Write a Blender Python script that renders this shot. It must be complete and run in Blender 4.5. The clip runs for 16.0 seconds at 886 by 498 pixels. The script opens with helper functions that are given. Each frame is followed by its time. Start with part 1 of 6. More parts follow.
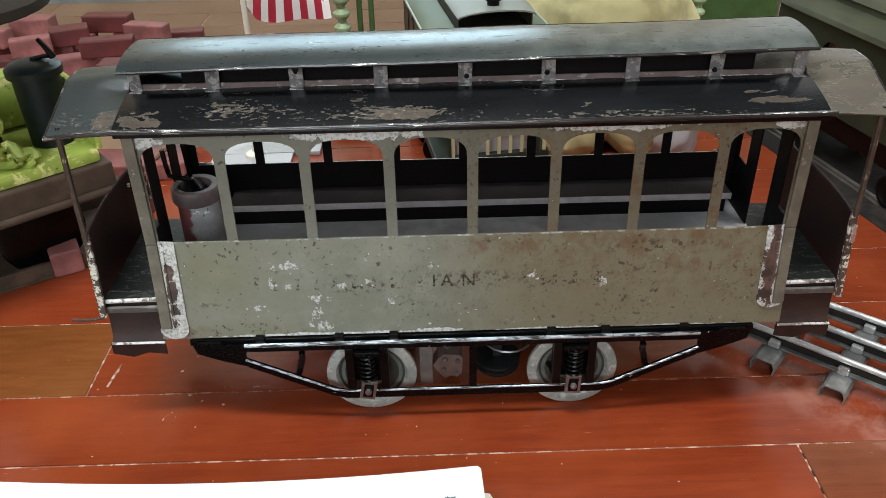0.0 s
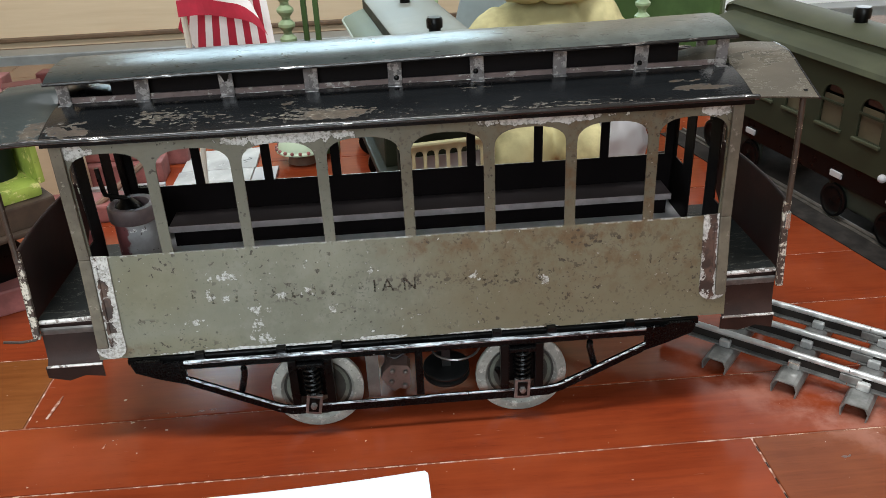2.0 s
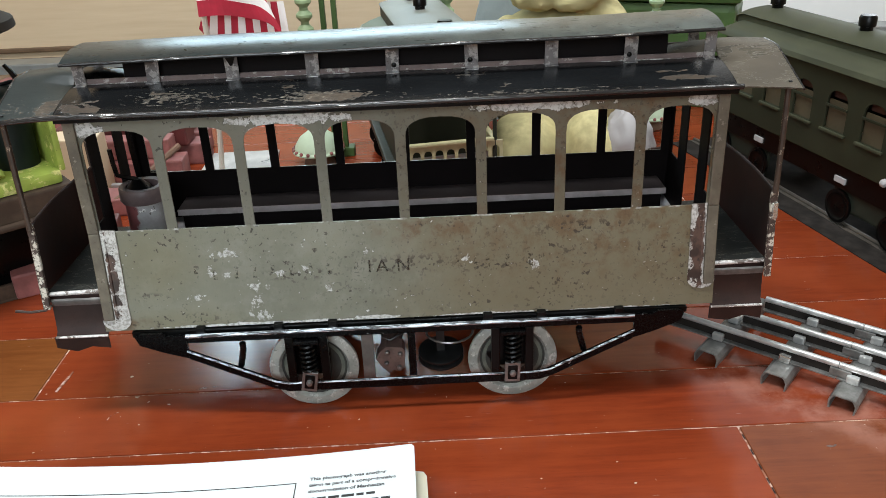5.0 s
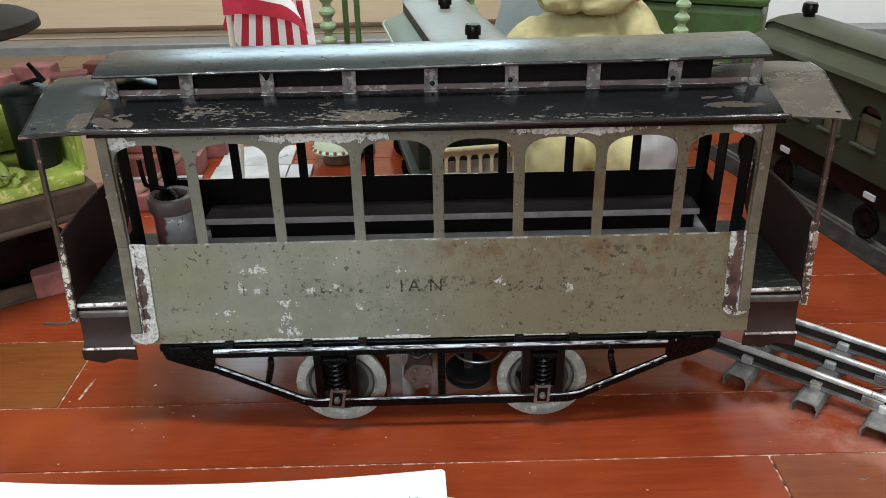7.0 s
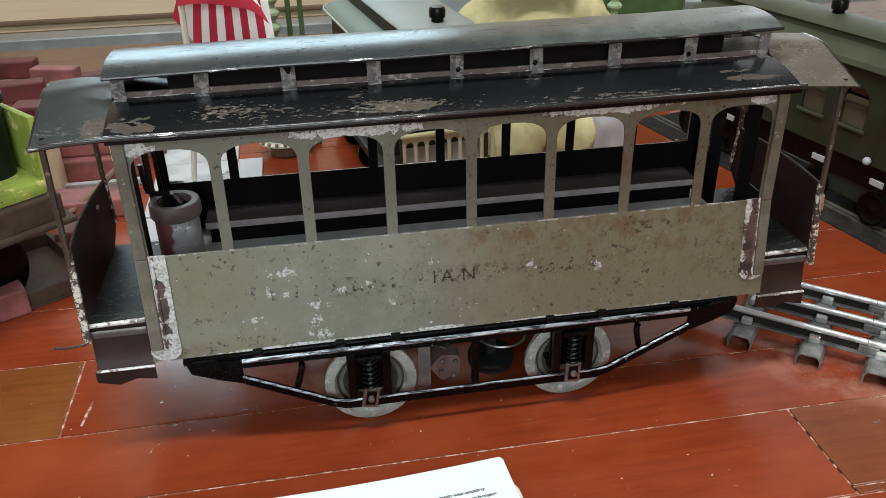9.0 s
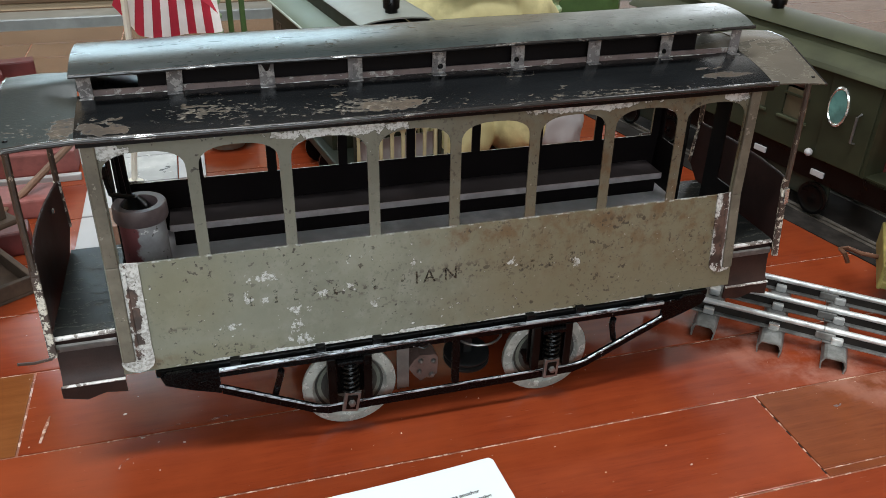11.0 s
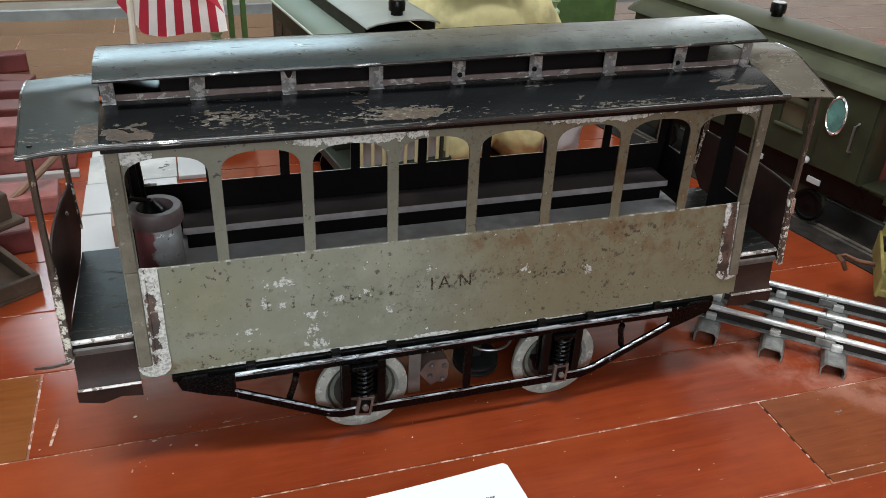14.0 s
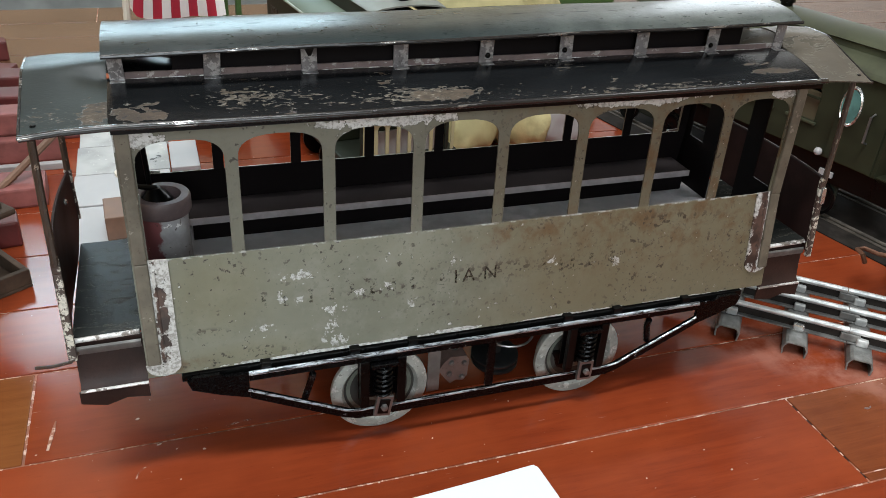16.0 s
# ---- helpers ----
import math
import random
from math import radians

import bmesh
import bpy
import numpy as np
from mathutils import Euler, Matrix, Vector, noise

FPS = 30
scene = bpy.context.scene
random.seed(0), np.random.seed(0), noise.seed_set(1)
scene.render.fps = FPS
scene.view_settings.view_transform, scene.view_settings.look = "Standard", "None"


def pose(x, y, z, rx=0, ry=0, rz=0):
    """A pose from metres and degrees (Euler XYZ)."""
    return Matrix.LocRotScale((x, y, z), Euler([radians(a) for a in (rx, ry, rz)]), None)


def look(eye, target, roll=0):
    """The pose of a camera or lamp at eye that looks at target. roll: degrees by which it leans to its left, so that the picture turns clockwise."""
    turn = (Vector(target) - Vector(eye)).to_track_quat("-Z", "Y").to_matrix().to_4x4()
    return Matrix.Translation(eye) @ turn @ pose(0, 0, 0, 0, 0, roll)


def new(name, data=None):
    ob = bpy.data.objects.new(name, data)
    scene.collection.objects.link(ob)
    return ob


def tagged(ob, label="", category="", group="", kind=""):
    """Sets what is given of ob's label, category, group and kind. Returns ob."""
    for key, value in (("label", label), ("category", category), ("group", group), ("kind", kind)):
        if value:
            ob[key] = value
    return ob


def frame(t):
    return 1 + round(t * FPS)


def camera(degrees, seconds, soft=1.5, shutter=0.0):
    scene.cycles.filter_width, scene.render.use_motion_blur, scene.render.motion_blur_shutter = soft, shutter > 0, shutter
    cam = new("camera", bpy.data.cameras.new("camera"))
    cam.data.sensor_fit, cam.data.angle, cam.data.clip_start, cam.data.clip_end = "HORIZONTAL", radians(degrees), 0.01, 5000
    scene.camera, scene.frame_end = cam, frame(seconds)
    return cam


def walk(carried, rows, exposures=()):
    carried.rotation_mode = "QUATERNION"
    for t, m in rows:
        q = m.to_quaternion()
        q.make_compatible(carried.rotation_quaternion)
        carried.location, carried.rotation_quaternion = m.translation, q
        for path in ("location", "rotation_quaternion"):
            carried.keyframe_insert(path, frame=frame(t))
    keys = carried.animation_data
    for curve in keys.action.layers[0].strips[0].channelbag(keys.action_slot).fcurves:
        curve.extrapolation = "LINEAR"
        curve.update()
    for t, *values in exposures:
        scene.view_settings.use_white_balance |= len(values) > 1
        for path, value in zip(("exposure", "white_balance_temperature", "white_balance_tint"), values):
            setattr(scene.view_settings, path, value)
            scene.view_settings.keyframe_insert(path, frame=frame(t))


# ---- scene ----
cam = camera(57.2, 16.0, 0.4)
PATH = [
    (0, (0.04, 0.056, 0.404), (0.062, 1.749, -0.661), -1.2),
    (0.5, (0.056, 0.052, 0.397), (0.14, 1.772, -0.621), -1.6),
    (1, (0.06, 0.038, 0.394), (0.173, 1.774, -0.592), -1.9),
    (1.5, (0.065, 0.034, 0.377), (0.178, 1.793, -0.568), -2.2),
    (2, (0.062, 0.038, 0.368), (0.148, 1.807, -0.561), -2.7),
    (2.5, (0.066, 0.036, 0.367), (0.13, 1.808, -0.559), -3.0),
    (3, (0.07, 0.047, 0.354), (0.121, 1.823, -0.563), -3.2),
    (3.2, (0.077, 0.047, 0.357), (0.114, 1.819, -0.57), -3.4),
    (5.3, (0.083, 0.008, 0.351), (0.099, 1.808, -0.521), -2.3),
    (5.5, (0.083, 0.011, 0.367), (0.095, 1.803, -0.521), -2.3),
    (6, (0.071, 0.014, 0.364), (0.087, 1.807, -0.522), -2.0),
    (6.5, (0.054, 0.023, 0.364), (0.075, 1.814, -0.525), -1.3),
    (7, (0.063, 0.029, 0.372), (0.077, 1.806, -0.546), -1.1),
    (7.5, (0.044, 0.048, 0.377), (0.069, 1.815, -0.56), -1.2),
    (8, (0.02, 0.05, 0.368), (0.095, 1.813, -0.572), -1.5),
    (8.5, (0.001, 0.047, 0.376), (0.153, 1.801, -0.572), -1.6),
    (9, (-0.03, 0.046, 0.375), (0.265, 1.774, -0.589), -1.0),
    (9.2, (-0.042, 0.049, 0.377), (0.303, 1.766, -0.588), -0.4),
    (11.3, (-0.076, 0.067, 0.379), (0.437, 1.722, -0.621), 1.6),
    (11.5, (-0.082, 0.066, 0.379), (0.442, 1.715, -0.623), 1.8),
    (12, (-0.085, 0.062, 0.383), (0.44, 1.709, -0.624), 1.8),
    (12.5, (-0.084, 0.066, 0.38), (0.443, 1.709, -0.631), 1.9),
    (13, (-0.082, 0.073, 0.382), (0.443, 1.716, -0.63), 2.1),
    (13.5, (-0.086, 0.071, 0.384), (0.438, 1.717, -0.625), 2.4),
    (14, (-0.091, 0.074, 0.387), (0.453, 1.715, -0.619), 2.8),
    (14.5, (-0.096, 0.079, 0.385), (0.468, 1.713, -0.621), 3.1),
    (15, (-0.101, 0.084, 0.379), (0.481, 1.712, -0.626), 3.4),
    (15.5, (-0.106, 0.095, 0.374), (0.489, 1.719, -0.629), 3.7),
    (16, (-0.112, 0.102, 0.368), (0.488, 1.724, -0.637), 3.7),
]
walk(cam, [(t, look(eye, target, roll)) for t, eye, target, roll in PATH], [(0, 0.09), (6.5, 0.08), (8.0, -0.02), (9.2, -0.02), (16, 0.03)])

# ---- world and lights ----
world = bpy.data.worlds.new("room_world")
scene.world = world
world.use_nodes = True
world.node_tree.nodes["Background"].inputs["Color"].default_value = (0.75, 0.85, 1.0, 1)
world.node_tree.nodes["Background"].inputs["Strength"].default_value = 0.3


def area_lamp(name, m, sx, sy, watts, colour):
    data = bpy.data.lights.new(name, "AREA")
    data.shape, data.size, data.size_y, data.energy, data.color = "RECTANGLE", sx, sy, watts, colour
    ob = new(name, data)
    ob.matrix_world = m
    return ob


# three unseen ceiling panels, daylight in two back windows and one behind the camera
area_lamp("ceiling_light_front", pose(-0.36, 0.16, 1.86), 1.2, 0.22, 36, (0.95, 0.985, 1.0))
# fill lamps added to brighten the bear at the back and the right side
area_lamp("fill_light_back", pose(-0.10, 0.98, 1.86), 0.6, 0.25, 8, (0.93, 0.975, 1.0))
area_lamp("fill_light_right", pose(1.30, 0.30, 1.86), 0.42, 0.85, 16, (0.93, 0.975, 1.0))
area_lamp("window_light_back", look((-0.115, 1.75, 0.67), (-0.05, 0.0, 0.40)), 0.73, 0.23, 6.2, (0.62, 0.87, 1.0))
# added light in a made-up right window, brightens the right end
area_lamp("added_light_right", look((1.35, 1.75, 0.55), (0.6, 0.0, 0.3)), 0.7, 0.62, 6.0, (0.86, 0.94, 1.0))
# unseen front light, placed to reach the car's side and inner floor
area_lamp("window_light_front", look((-0.35, -1.96, 1.25), (0.10, 0.6, 0.1)), 1.6, 1.0, 44, (0.82, 0.93, 1.0))


# ---- materials ----
class Mat:
    """A node material with short calls for its parts."""

    def __init__(self, name, rough=0.5, metal=0.0, coat=0.0, coat_rough=0.1, spec=0.5):
        self.m = bpy.data.materials.new(name)
        self.m.use_nodes = True
        self.nt = self.m.node_tree
        self.b = self.nt.nodes["Principled BSDF"]
        self.b.inputs["Roughness"].default_value = rough
        self.b.inputs["Metallic"].default_value = metal
        self.b.inputs["Coat Weight"].default_value = coat
        self.b.inputs["Coat Roughness"].default_value = coat_rough
        self.b.inputs["Specular IOR Level"].default_value = spec
        self.co = self.nt.nodes.new("ShaderNodeTexCoord").outputs["Object"]

    def put(self, node, key, v):
        if isinstance(v, bpy.types.NodeSocket):
            self.nt.links.new(v, node.inputs[key])
        elif v is not None:
            node.inputs[key].default_value = v

    def set(self, key, v):
        self.put(self.b, key, v)
        return self

    def scale(self, s, co=None, at=(0, 0, 0)):
        n = self.nt.nodes.new("ShaderNodeMapping")
        self.put(n, "Vector", co or self.co)
        n.inputs["Scale"].default_value = s
        n.inputs["Location"].default_value = at
        return n.outputs[0]

    def noise(self, scale, detail=4, rough=0.6, co=None, dist=0.0):
        n = self.nt.nodes.new("ShaderNodeTexNoise")
        self.put(n, "Vector", co or self.co)
        n.inputs["Scale"].default_value, n.inputs["Detail"].default_value = scale, detail
        n.inputs["Roughness"].default_value, n.inputs["Distortion"].default_value = rough, dist
        return n.outputs["Fac"]

    def cells(self, scale, co=None):
        n = self.nt.nodes.new("ShaderNodeTexVoronoi")
        self.put(n, "Vector", co or self.co)
        n.inputs["Scale"].default_value = scale
        return n.outputs["Distance"]

    def wave(self, scale, dist, co=None, detail=3):
        n = self.nt.nodes.new("ShaderNodeTexWave")
        self.put(n, "Vector", co or self.co)
        n.inputs["Scale"].default_value, n.inputs["Distortion"].default_value, n.inputs["Detail"].default_value = scale, dist, detail
        n.bands_direction = "Y"
        return n.outputs["Fac"]

    def math(self, op, a, b=None, clamp=False):
        n = self.nt.nodes.new("ShaderNodeMath")
        n.operation, n.use_clamp = op, clamp
        self.put(n, 0, a)
        self.put(n, 1, b)
        return n.outputs[0]

    def step(self, v, lo, hi, a=0.0, b=1.0):
        n = self.nt.nodes.new("ShaderNodeMapRange")
        n.interpolation_type = "SMOOTHSTEP"
        for key, val in zip(("Value", "From Min", "From Max", "To Min", "To Max"), (v, lo, hi, a, b)):
            self.put(n, key, val)
        return n.outputs[0]

    def axis(self, i):
        n = self.nt.nodes.new("ShaderNodeSeparateXYZ")
        self.put(n, 0, self.co)
        return n.outputs[i]

    def mix(self, fac, a, b):
        n = self.nt.nodes.new("ShaderNodeMix")
        n.data_type = "RGBA"
        self.put(n, "Factor", fac)
        for key, v in ((6, a), (7, b)):
            self.put(n, key, (*v, 1) if isinstance(v, tuple) else v)
        return n.outputs[2]

    def blend(self, fac, a, b):
        n = self.nt.nodes.new("ShaderNodeMix")
        self.put(n, "Factor", fac)
        self.put(n, 2, a)
        self.put(n, 3, b)
        return n.outputs[0]

    def blob(self, centre, radii):
        """1 in the middle of a soft spot of that size, 0 outside it."""
        n = self.nt.nodes.new("ShaderNodeMapping")
        n.vector_type = "TEXTURE"
        self.put(n, "Vector", self.co)
        n.inputs["Location"].default_value, n.inputs["Scale"].default_value = centre, radii
        d = self.nt.nodes.new("ShaderNodeVectorMath")
        d.operation = "LENGTH"
        self.nt.links.new(n.outputs[0], d.inputs[0])
        return self.step(d.outputs["Value"], 1.25, 0.25)

    def most(self, items):
        out = items[0]
        for it in items[1:]:
            out = self.math("MAXIMUM", out, it)
        return out

    def bump(self, height, strength=0.3, dist=0.001):
        n = self.nt.nodes.new("ShaderNodeBump")
        n.inputs["Strength"].default_value, n.inputs["Distance"].default_value = strength, dist
        self.put(n, "Height", height)
        self.nt.links.new(n.outputs[0], self.b.inputs["Normal"])
        return self

    def colour(self, c):
        self.put(self.b, "Base Color", (*c, 1) if isinstance(c, tuple) else c)
        return self


def plain(name, c, rough=0.5, metal=0.0, var=0.25, scale=60.0, coat=0.0, bump=0.15, spec=0.5):
    """A painted or moulded surface with grime at two scales."""
    k = Mat(name, rough, metal, coat, spec=spec)
    n1, n2 = k.noise(scale, 5), k.noise(scale * 0.15, 3)
    f = k.math("MULTIPLY", k.step(n1, 0.3, 0.75), k.step(n2, 0.25, 0.7))
    k.colour(k.mix(f, tuple(v * (1 - var) for v in c), tuple(min(1, v * (1 + var * 0.6)) for v in c)))
    k.set("Roughness", k.blend(n1, max(0.05, rough - 0.12), min(1, rough + 0.12)))
    return k.bump(n1, bump, 0.0006).m


def side_paint():
    """Olive-drab enamel: cool grey-olive turning brown, rust bloom, dark pits, chips down to dull bare tin."""
    k = Mat("olive_enamel", 0.5)
    big, mid, fine = k.noise(14, 4), k.noise(70, 5, 0.65), k.noise(420, 4, 0.7)
    x, z = k.axis(0), k.axis(2)
    c = k.mix(k.step(big, 0.35, 0.65), (0.128, 0.127, 0.094), (0.172, 0.170, 0.128))
    c = k.mix(k.math("MULTIPLY", k.step(mid, 0.45, 0.7), 0.45), c, (0.205, 0.203, 0.168))
    along = k.math("ADD", x, k.math("MULTIPLY", k.math("SUBTRACT", k.noise(26, 4, 0.6), 0.5), 0.10))
    c = k.mix(k.math("MULTIPLY", k.step(along, -0.045, 0.055), 0.72), c, (0.128, 0.104, 0.058))
    # olive-ochre film towards the foot at one end, brown clouds high up at the other
    c = k.mix(k.math("MULTIPLY", k.most([k.blob((-0.1500, -0.055, 0.0740), (0.05, 0.1, 0.014)), k.blob((-0.1650, -0.055, 0.1180), (0.035, 0.1, 0.03))]), 0.45), c, (0.135, 0.118, 0.060))
    # shade on the wall above the sill mixed into the paint, darker brown
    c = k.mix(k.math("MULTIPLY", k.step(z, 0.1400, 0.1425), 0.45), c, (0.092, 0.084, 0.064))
    rusty = k.math("MULTIPLY", k.step(x, -0.06, 0.13), k.step(z, 0.070, 0.140))
    rusty = k.most([rusty, k.blob((0.1500, -0.055, 0.1294), (0.07, 0.1, 0.022)), k.blob((0.0200, -0.055, 0.1333), (0.05, 0.1, 0.010)), k.blob((-0.1950, -0.055, 0.0779), (0.03, 0.1, 0.008))])
    c = k.mix(k.math("MULTIPLY", rusty, k.math("MULTIPLY", k.step(k.noise(75, 5, 0.7), 0.42, 0.66), 0.80)), c, (0.098, 0.052, 0.020))
    pit = k.math("MULTIPLY", k.step(k.noise(240, 4, 0.6), 0.625, 0.66), k.step(k.noise(30, 3), 0.40, 0.60))
    spots = [((-0.1700, -0.055, 0.0941), (0.012, 0.1, 0.004)), ((-0.1400, -0.055, 0.0779), (0.016, 0.1, 0.005)), ((0.0000, -0.055, 0.1103), (0.040, 0.1, 0.007)), ((0.0500, -0.055, 0.1065), (0.030, 0.1, 0.004)),
             ((0.0800, -0.055, 0.1075), (0.006, 0.1, 0.004)), ((0.0380, -0.055, 0.1099), (0.004, 0.1, 0.005)), ((-0.0700, -0.055, 0.1065), (0.035, 0.1, 0.004)), ((0.1200, -0.055, 0.1294), (0.045, 0.1, 0.007))]
    pit = k.most([pit, k.math("MULTIPLY", k.most([k.blob(*s) for s in spots]), k.step(k.noise(250, 3), 0.54, 0.60))])
    dots = k.math("MULTIPLY", k.step(k.noise(400, 3, 0.55), 0.600, 0.640), k.step(x, -0.12, 0.10, 0.18, 0.9))
    pit = k.most([pit, k.math("MULTIPLY", dots, k.step(k.noise(18, 3), 0.38, 0.62, 0.2, 1.0))])
    c = k.mix(k.math("MULTIPLY", pit, 0.85), c, (0.024, 0.016, 0.010))
    chips = [((-0.0990, -0.055, 0.0788), (0.013, 0.1, 0.006)), ((-0.0990, -0.055, 0.0989), (0.010, 0.1, 0.0035)), ((-0.1010, -0.055, 0.0893), (0.006, 0.1, 0.010)), ((-0.1180, -0.055, 0.1227), (0.016, 0.1, 0.0050)),
             ((-0.1280, -0.055, 0.1108), (0.006, 0.1, 0.005)), ((-0.1180, -0.055, 0.1084), (0.004, 0.1, 0.004)), ((-0.0840, -0.055, 0.1075), (0.005, 0.1, 0.004)), ((-0.0670, -0.055, 0.1099), (0.006, 0.1, 0.004)),
             ((-0.0530, -0.055, 0.0979), (0.0045, 0.1, 0.006)), ((-0.0270, -0.055, 0.1199), (0.003, 0.1, 0.005)), ((0.0390, -0.055, 0.1108), (0.0045, 0.1, 0.0045)), ((0.0840, -0.055, 0.1065), (0.005, 0.1, 0.006)),
             ((-0.1400, -0.055, 0.0931), (0.013, 0.1, 0.0035)), ((-0.0030, -0.055, 0.0874), (0.003, 0.1, 0.003))]
    edges = [((-0.1000, -0.055, 0.0732), (0.085, 0.1, 0.0014)), ((-0.0220, -0.055, 0.0738), (0.022, 0.1, 0.0018)), ((0.0550, -0.055, 0.0723), (0.05, 0.1, 0.0018)), ((0.1400, -0.055, 0.0721), (0.05, 0.1, 0.0016)),
             ((-0.0680, -0.055, 0.2098), (0.048, 0.1, 0.0050)), ((0.0820, -0.055, 0.2113), (0.050, 0.1, 0.0036)), ((-0.1960, -0.055, 0.2083), (0.018, 0.1, 0.007)),
             ((0.1880, -0.055, 0.2103), (0.014, 0.1, 0.005)), ((-0.0850, -0.055, 0.2033), (0.012, 0.1, 0.003))]
    crisp = k.noise(290, 6, 0.66)
    chip = k.step(k.math("ADD", k.math("MULTIPLY", k.most([k.blob(*s) for s in chips]), 0.190), crisp), 0.675, 0.715)
    peel = k.noise(170, 5, 0.60)
    flaked = k.step(k.math("ADD", k.math("MULTIPLY", k.most([k.blob(*s) for s in edges]), 0.38), peel), 0.690, 0.712)
    c = k.mix(k.math("MULTIPLY", k.step(k.math("ADD", k.math("MULTIPLY", k.most([k.blob(*s) for s in edges]), 0.38), peel), 0.655, 0.690), 0.6), c, (0.035, 0.026, 0.018))
    loose = k.math("MULTIPLY", k.step(k.noise(330, 2, 0.5), 0.735, 0.76), k.step(k.noise(22, 2), 0.50, 0.62))
    edge = k.math("MULTIPLY", k.step(k.math("ABSOLUTE", k.math("SUBTRACT", z, 0.1410)), 0.0010, 0.0002), k.step(k.noise(120, 3), 0.48, 0.56))
    chip = k.most([k.math("MULTIPLY", chip, 0.85), flaked, k.math("MULTIPLY", loose, 0.7), k.math("MULTIPLY", edge, 0.6)])
    c = k.mix(chip, c, k.mix(k.step(fine, 0.36, 0.56), (0.235, 0.23, 0.21), (0.52, 0.52, 0.505)))
    k.colour(c).set("Metallic", k.math("MULTIPLY", chip, 0.3))
    k.set("Roughness", k.blend(fine, 0.34, 0.58))
    return k.bump(k.math("SUBTRACT", k.math("SUBTRACT", k.math("MULTIPLY", fine, 0.6), pit), chip), 0.35, 0.0006).m


def roof_paint(name, worn, seed=(0, 0, 0), base=(0.006, 0.0065, 0.007), under=(0.105, 0.075, 0.046), rough=0.20, spots=(), thresh=0.60, silver=0.35, local_gain=0.17, spec=0.4, specks=0.0, bare=(), pores=False, flecks=(), fade=()):
    """Black japan over tin: brown bare islands, and many small pale flakes round them."""
    k = Mat(name, rough, spec=spec)
    co = k.scale((0.72, 1.7, 1.7), at=seed)
    big, mid, fine = k.noise(18, 3, 0.5, co), k.noise(120, 6, 0.62, co, 0.8), k.noise(520, 4, 0.7, co)
    local = k.most([k.blob(*s) for s in spots]) if spots else 0.0
    wear = k.math("ADD", k.math("ADD", k.math("MULTIPLY", big, 0.2), k.math("MULTIPLY", local, local_gain)), worn)
    score = k.math("ADD", k.math("MULTIPLY", mid, 0.8), wear)
    if bare:
        score = k.math("ADD", score, k.math("MULTIPLY", k.math("MULTIPLY", k.most([k.blob(*s) for s in bare]), k.step(k.noise(60, 5, 0.7, co), 0.25, 0.65, 0.35, 1.0)), 0.36))
    flake = k.step(score, thresh - 0.006, thresh + 0.006)
    rim = k.math("SUBTRACT", k.step(score, thresh - 0.016, thresh - 0.006), flake, True)
    c = k.mix(k.step(big, 0.3, 0.7), base, tuple(v * 1.7 for v in base))
    if fade:
        # the black has worn down to a dull grey film towards one end
        along = k.math("ADD", k.axis(0), k.math("MULTIPLY", k.math("SUBTRACT", k.noise(30, 4, 0.65), 0.5), 0.12))
        c = k.mix(k.step(along, fade[0], fade[1]), c, k.mix(k.step(k.noise(60, 4, 0.6), 0.3, 0.7), tuple(v * 0.75 for v in fade[2]), tuple(v * 1.3 for v in fade[2])))
        c = k.mix(k.math("MULTIPLY", k.step(k.noise(520, 3, 0.6), 0.60, 0.68), 0.75), c, (0.010, 0.010, 0.009))
    uc = k.mix(k.step(k.noise(70, 4, 0.7, co), 0.35, 0.65), under, tuple(v * 0.5 for v in under))
    uc = k.mix(k.math("MULTIPLY", k.step(fine, 0.55, 0.66), silver), uc, (0.46, 0.44, 0.40))
    uc = k.mix(k.step(k.noise(260, 4, 0.7, co), 0.60, 0.64), uc, base)
    c = k.mix(flake, c, uc)
    c = k.mix(k.math("MULTIPLY", rim, 0.45), c, (0.26, 0.245, 0.21))
    strewn = k.math("ADD", k.noise(300, 5, 0.62, co), k.math("MULTIPLY", wear, 0.9))
    if flecks:
        strewn = k.math("ADD", strewn, k.math("MULTIPLY", k.most([k.blob(*s) for s in flecks]), 0.175))
    small = k.step(strewn, 0.745 - specks, 0.77 - specks)
    c = k.mix(k.math("MULTIPLY", small, k.step(fine, 0.40, 0.62, 0.25, 0.9)), c, k.mix(k.step(k.noise(420, 3, 0.6, co), 0.5, 0.66), (0.070, 0.054, 0.036), (0.215, 0.19, 0.15)))
    k.colour(c)
    worn_any = k.most([flake, small])
    if pores:
        pore = k.math("MULTIPLY", k.step(k.noise(480, 4, 0.65, k.scale((0.30, 1, 1))), 0.58, 0.66), k.step(k.noise(14, 3), 0.38, 0.62, 0.15, 0.8))
        # a broken line of fine cracks along the middle
        line = k.step(k.math("ABSOLUTE", k.math("ADD", k.axis(1), k.math("ADD", 0.0035, k.math("MULTIPLY", k.math("SUBTRACT", k.noise(9, 2), 0.5), 0.010)))), 0.0011, 0.0004)
        pore = k.most([pore, k.math("MULTIPLY", line, k.step(k.noise(150, 3, 0.6, k.scale((0.6, 1, 1))), 0.53, 0.57))])
        k.set("Specular IOR Level", k.blend(pore, k.step(k.noise(11, 4, 0.6, k.scale((0.5, 2, 1))), 0.3, 0.7, spec * 0.45, spec * 1.25), 0.04))
    k.set("Roughness", k.blend(worn_any, k.blend(mid, rough - 0.05, rough + 0.10), 0.6))
    return k.bump(k.math("SUBTRACT", k.math("MULTIPLY", fine, 0.3), worn_any), 0.35, 0.0008).m


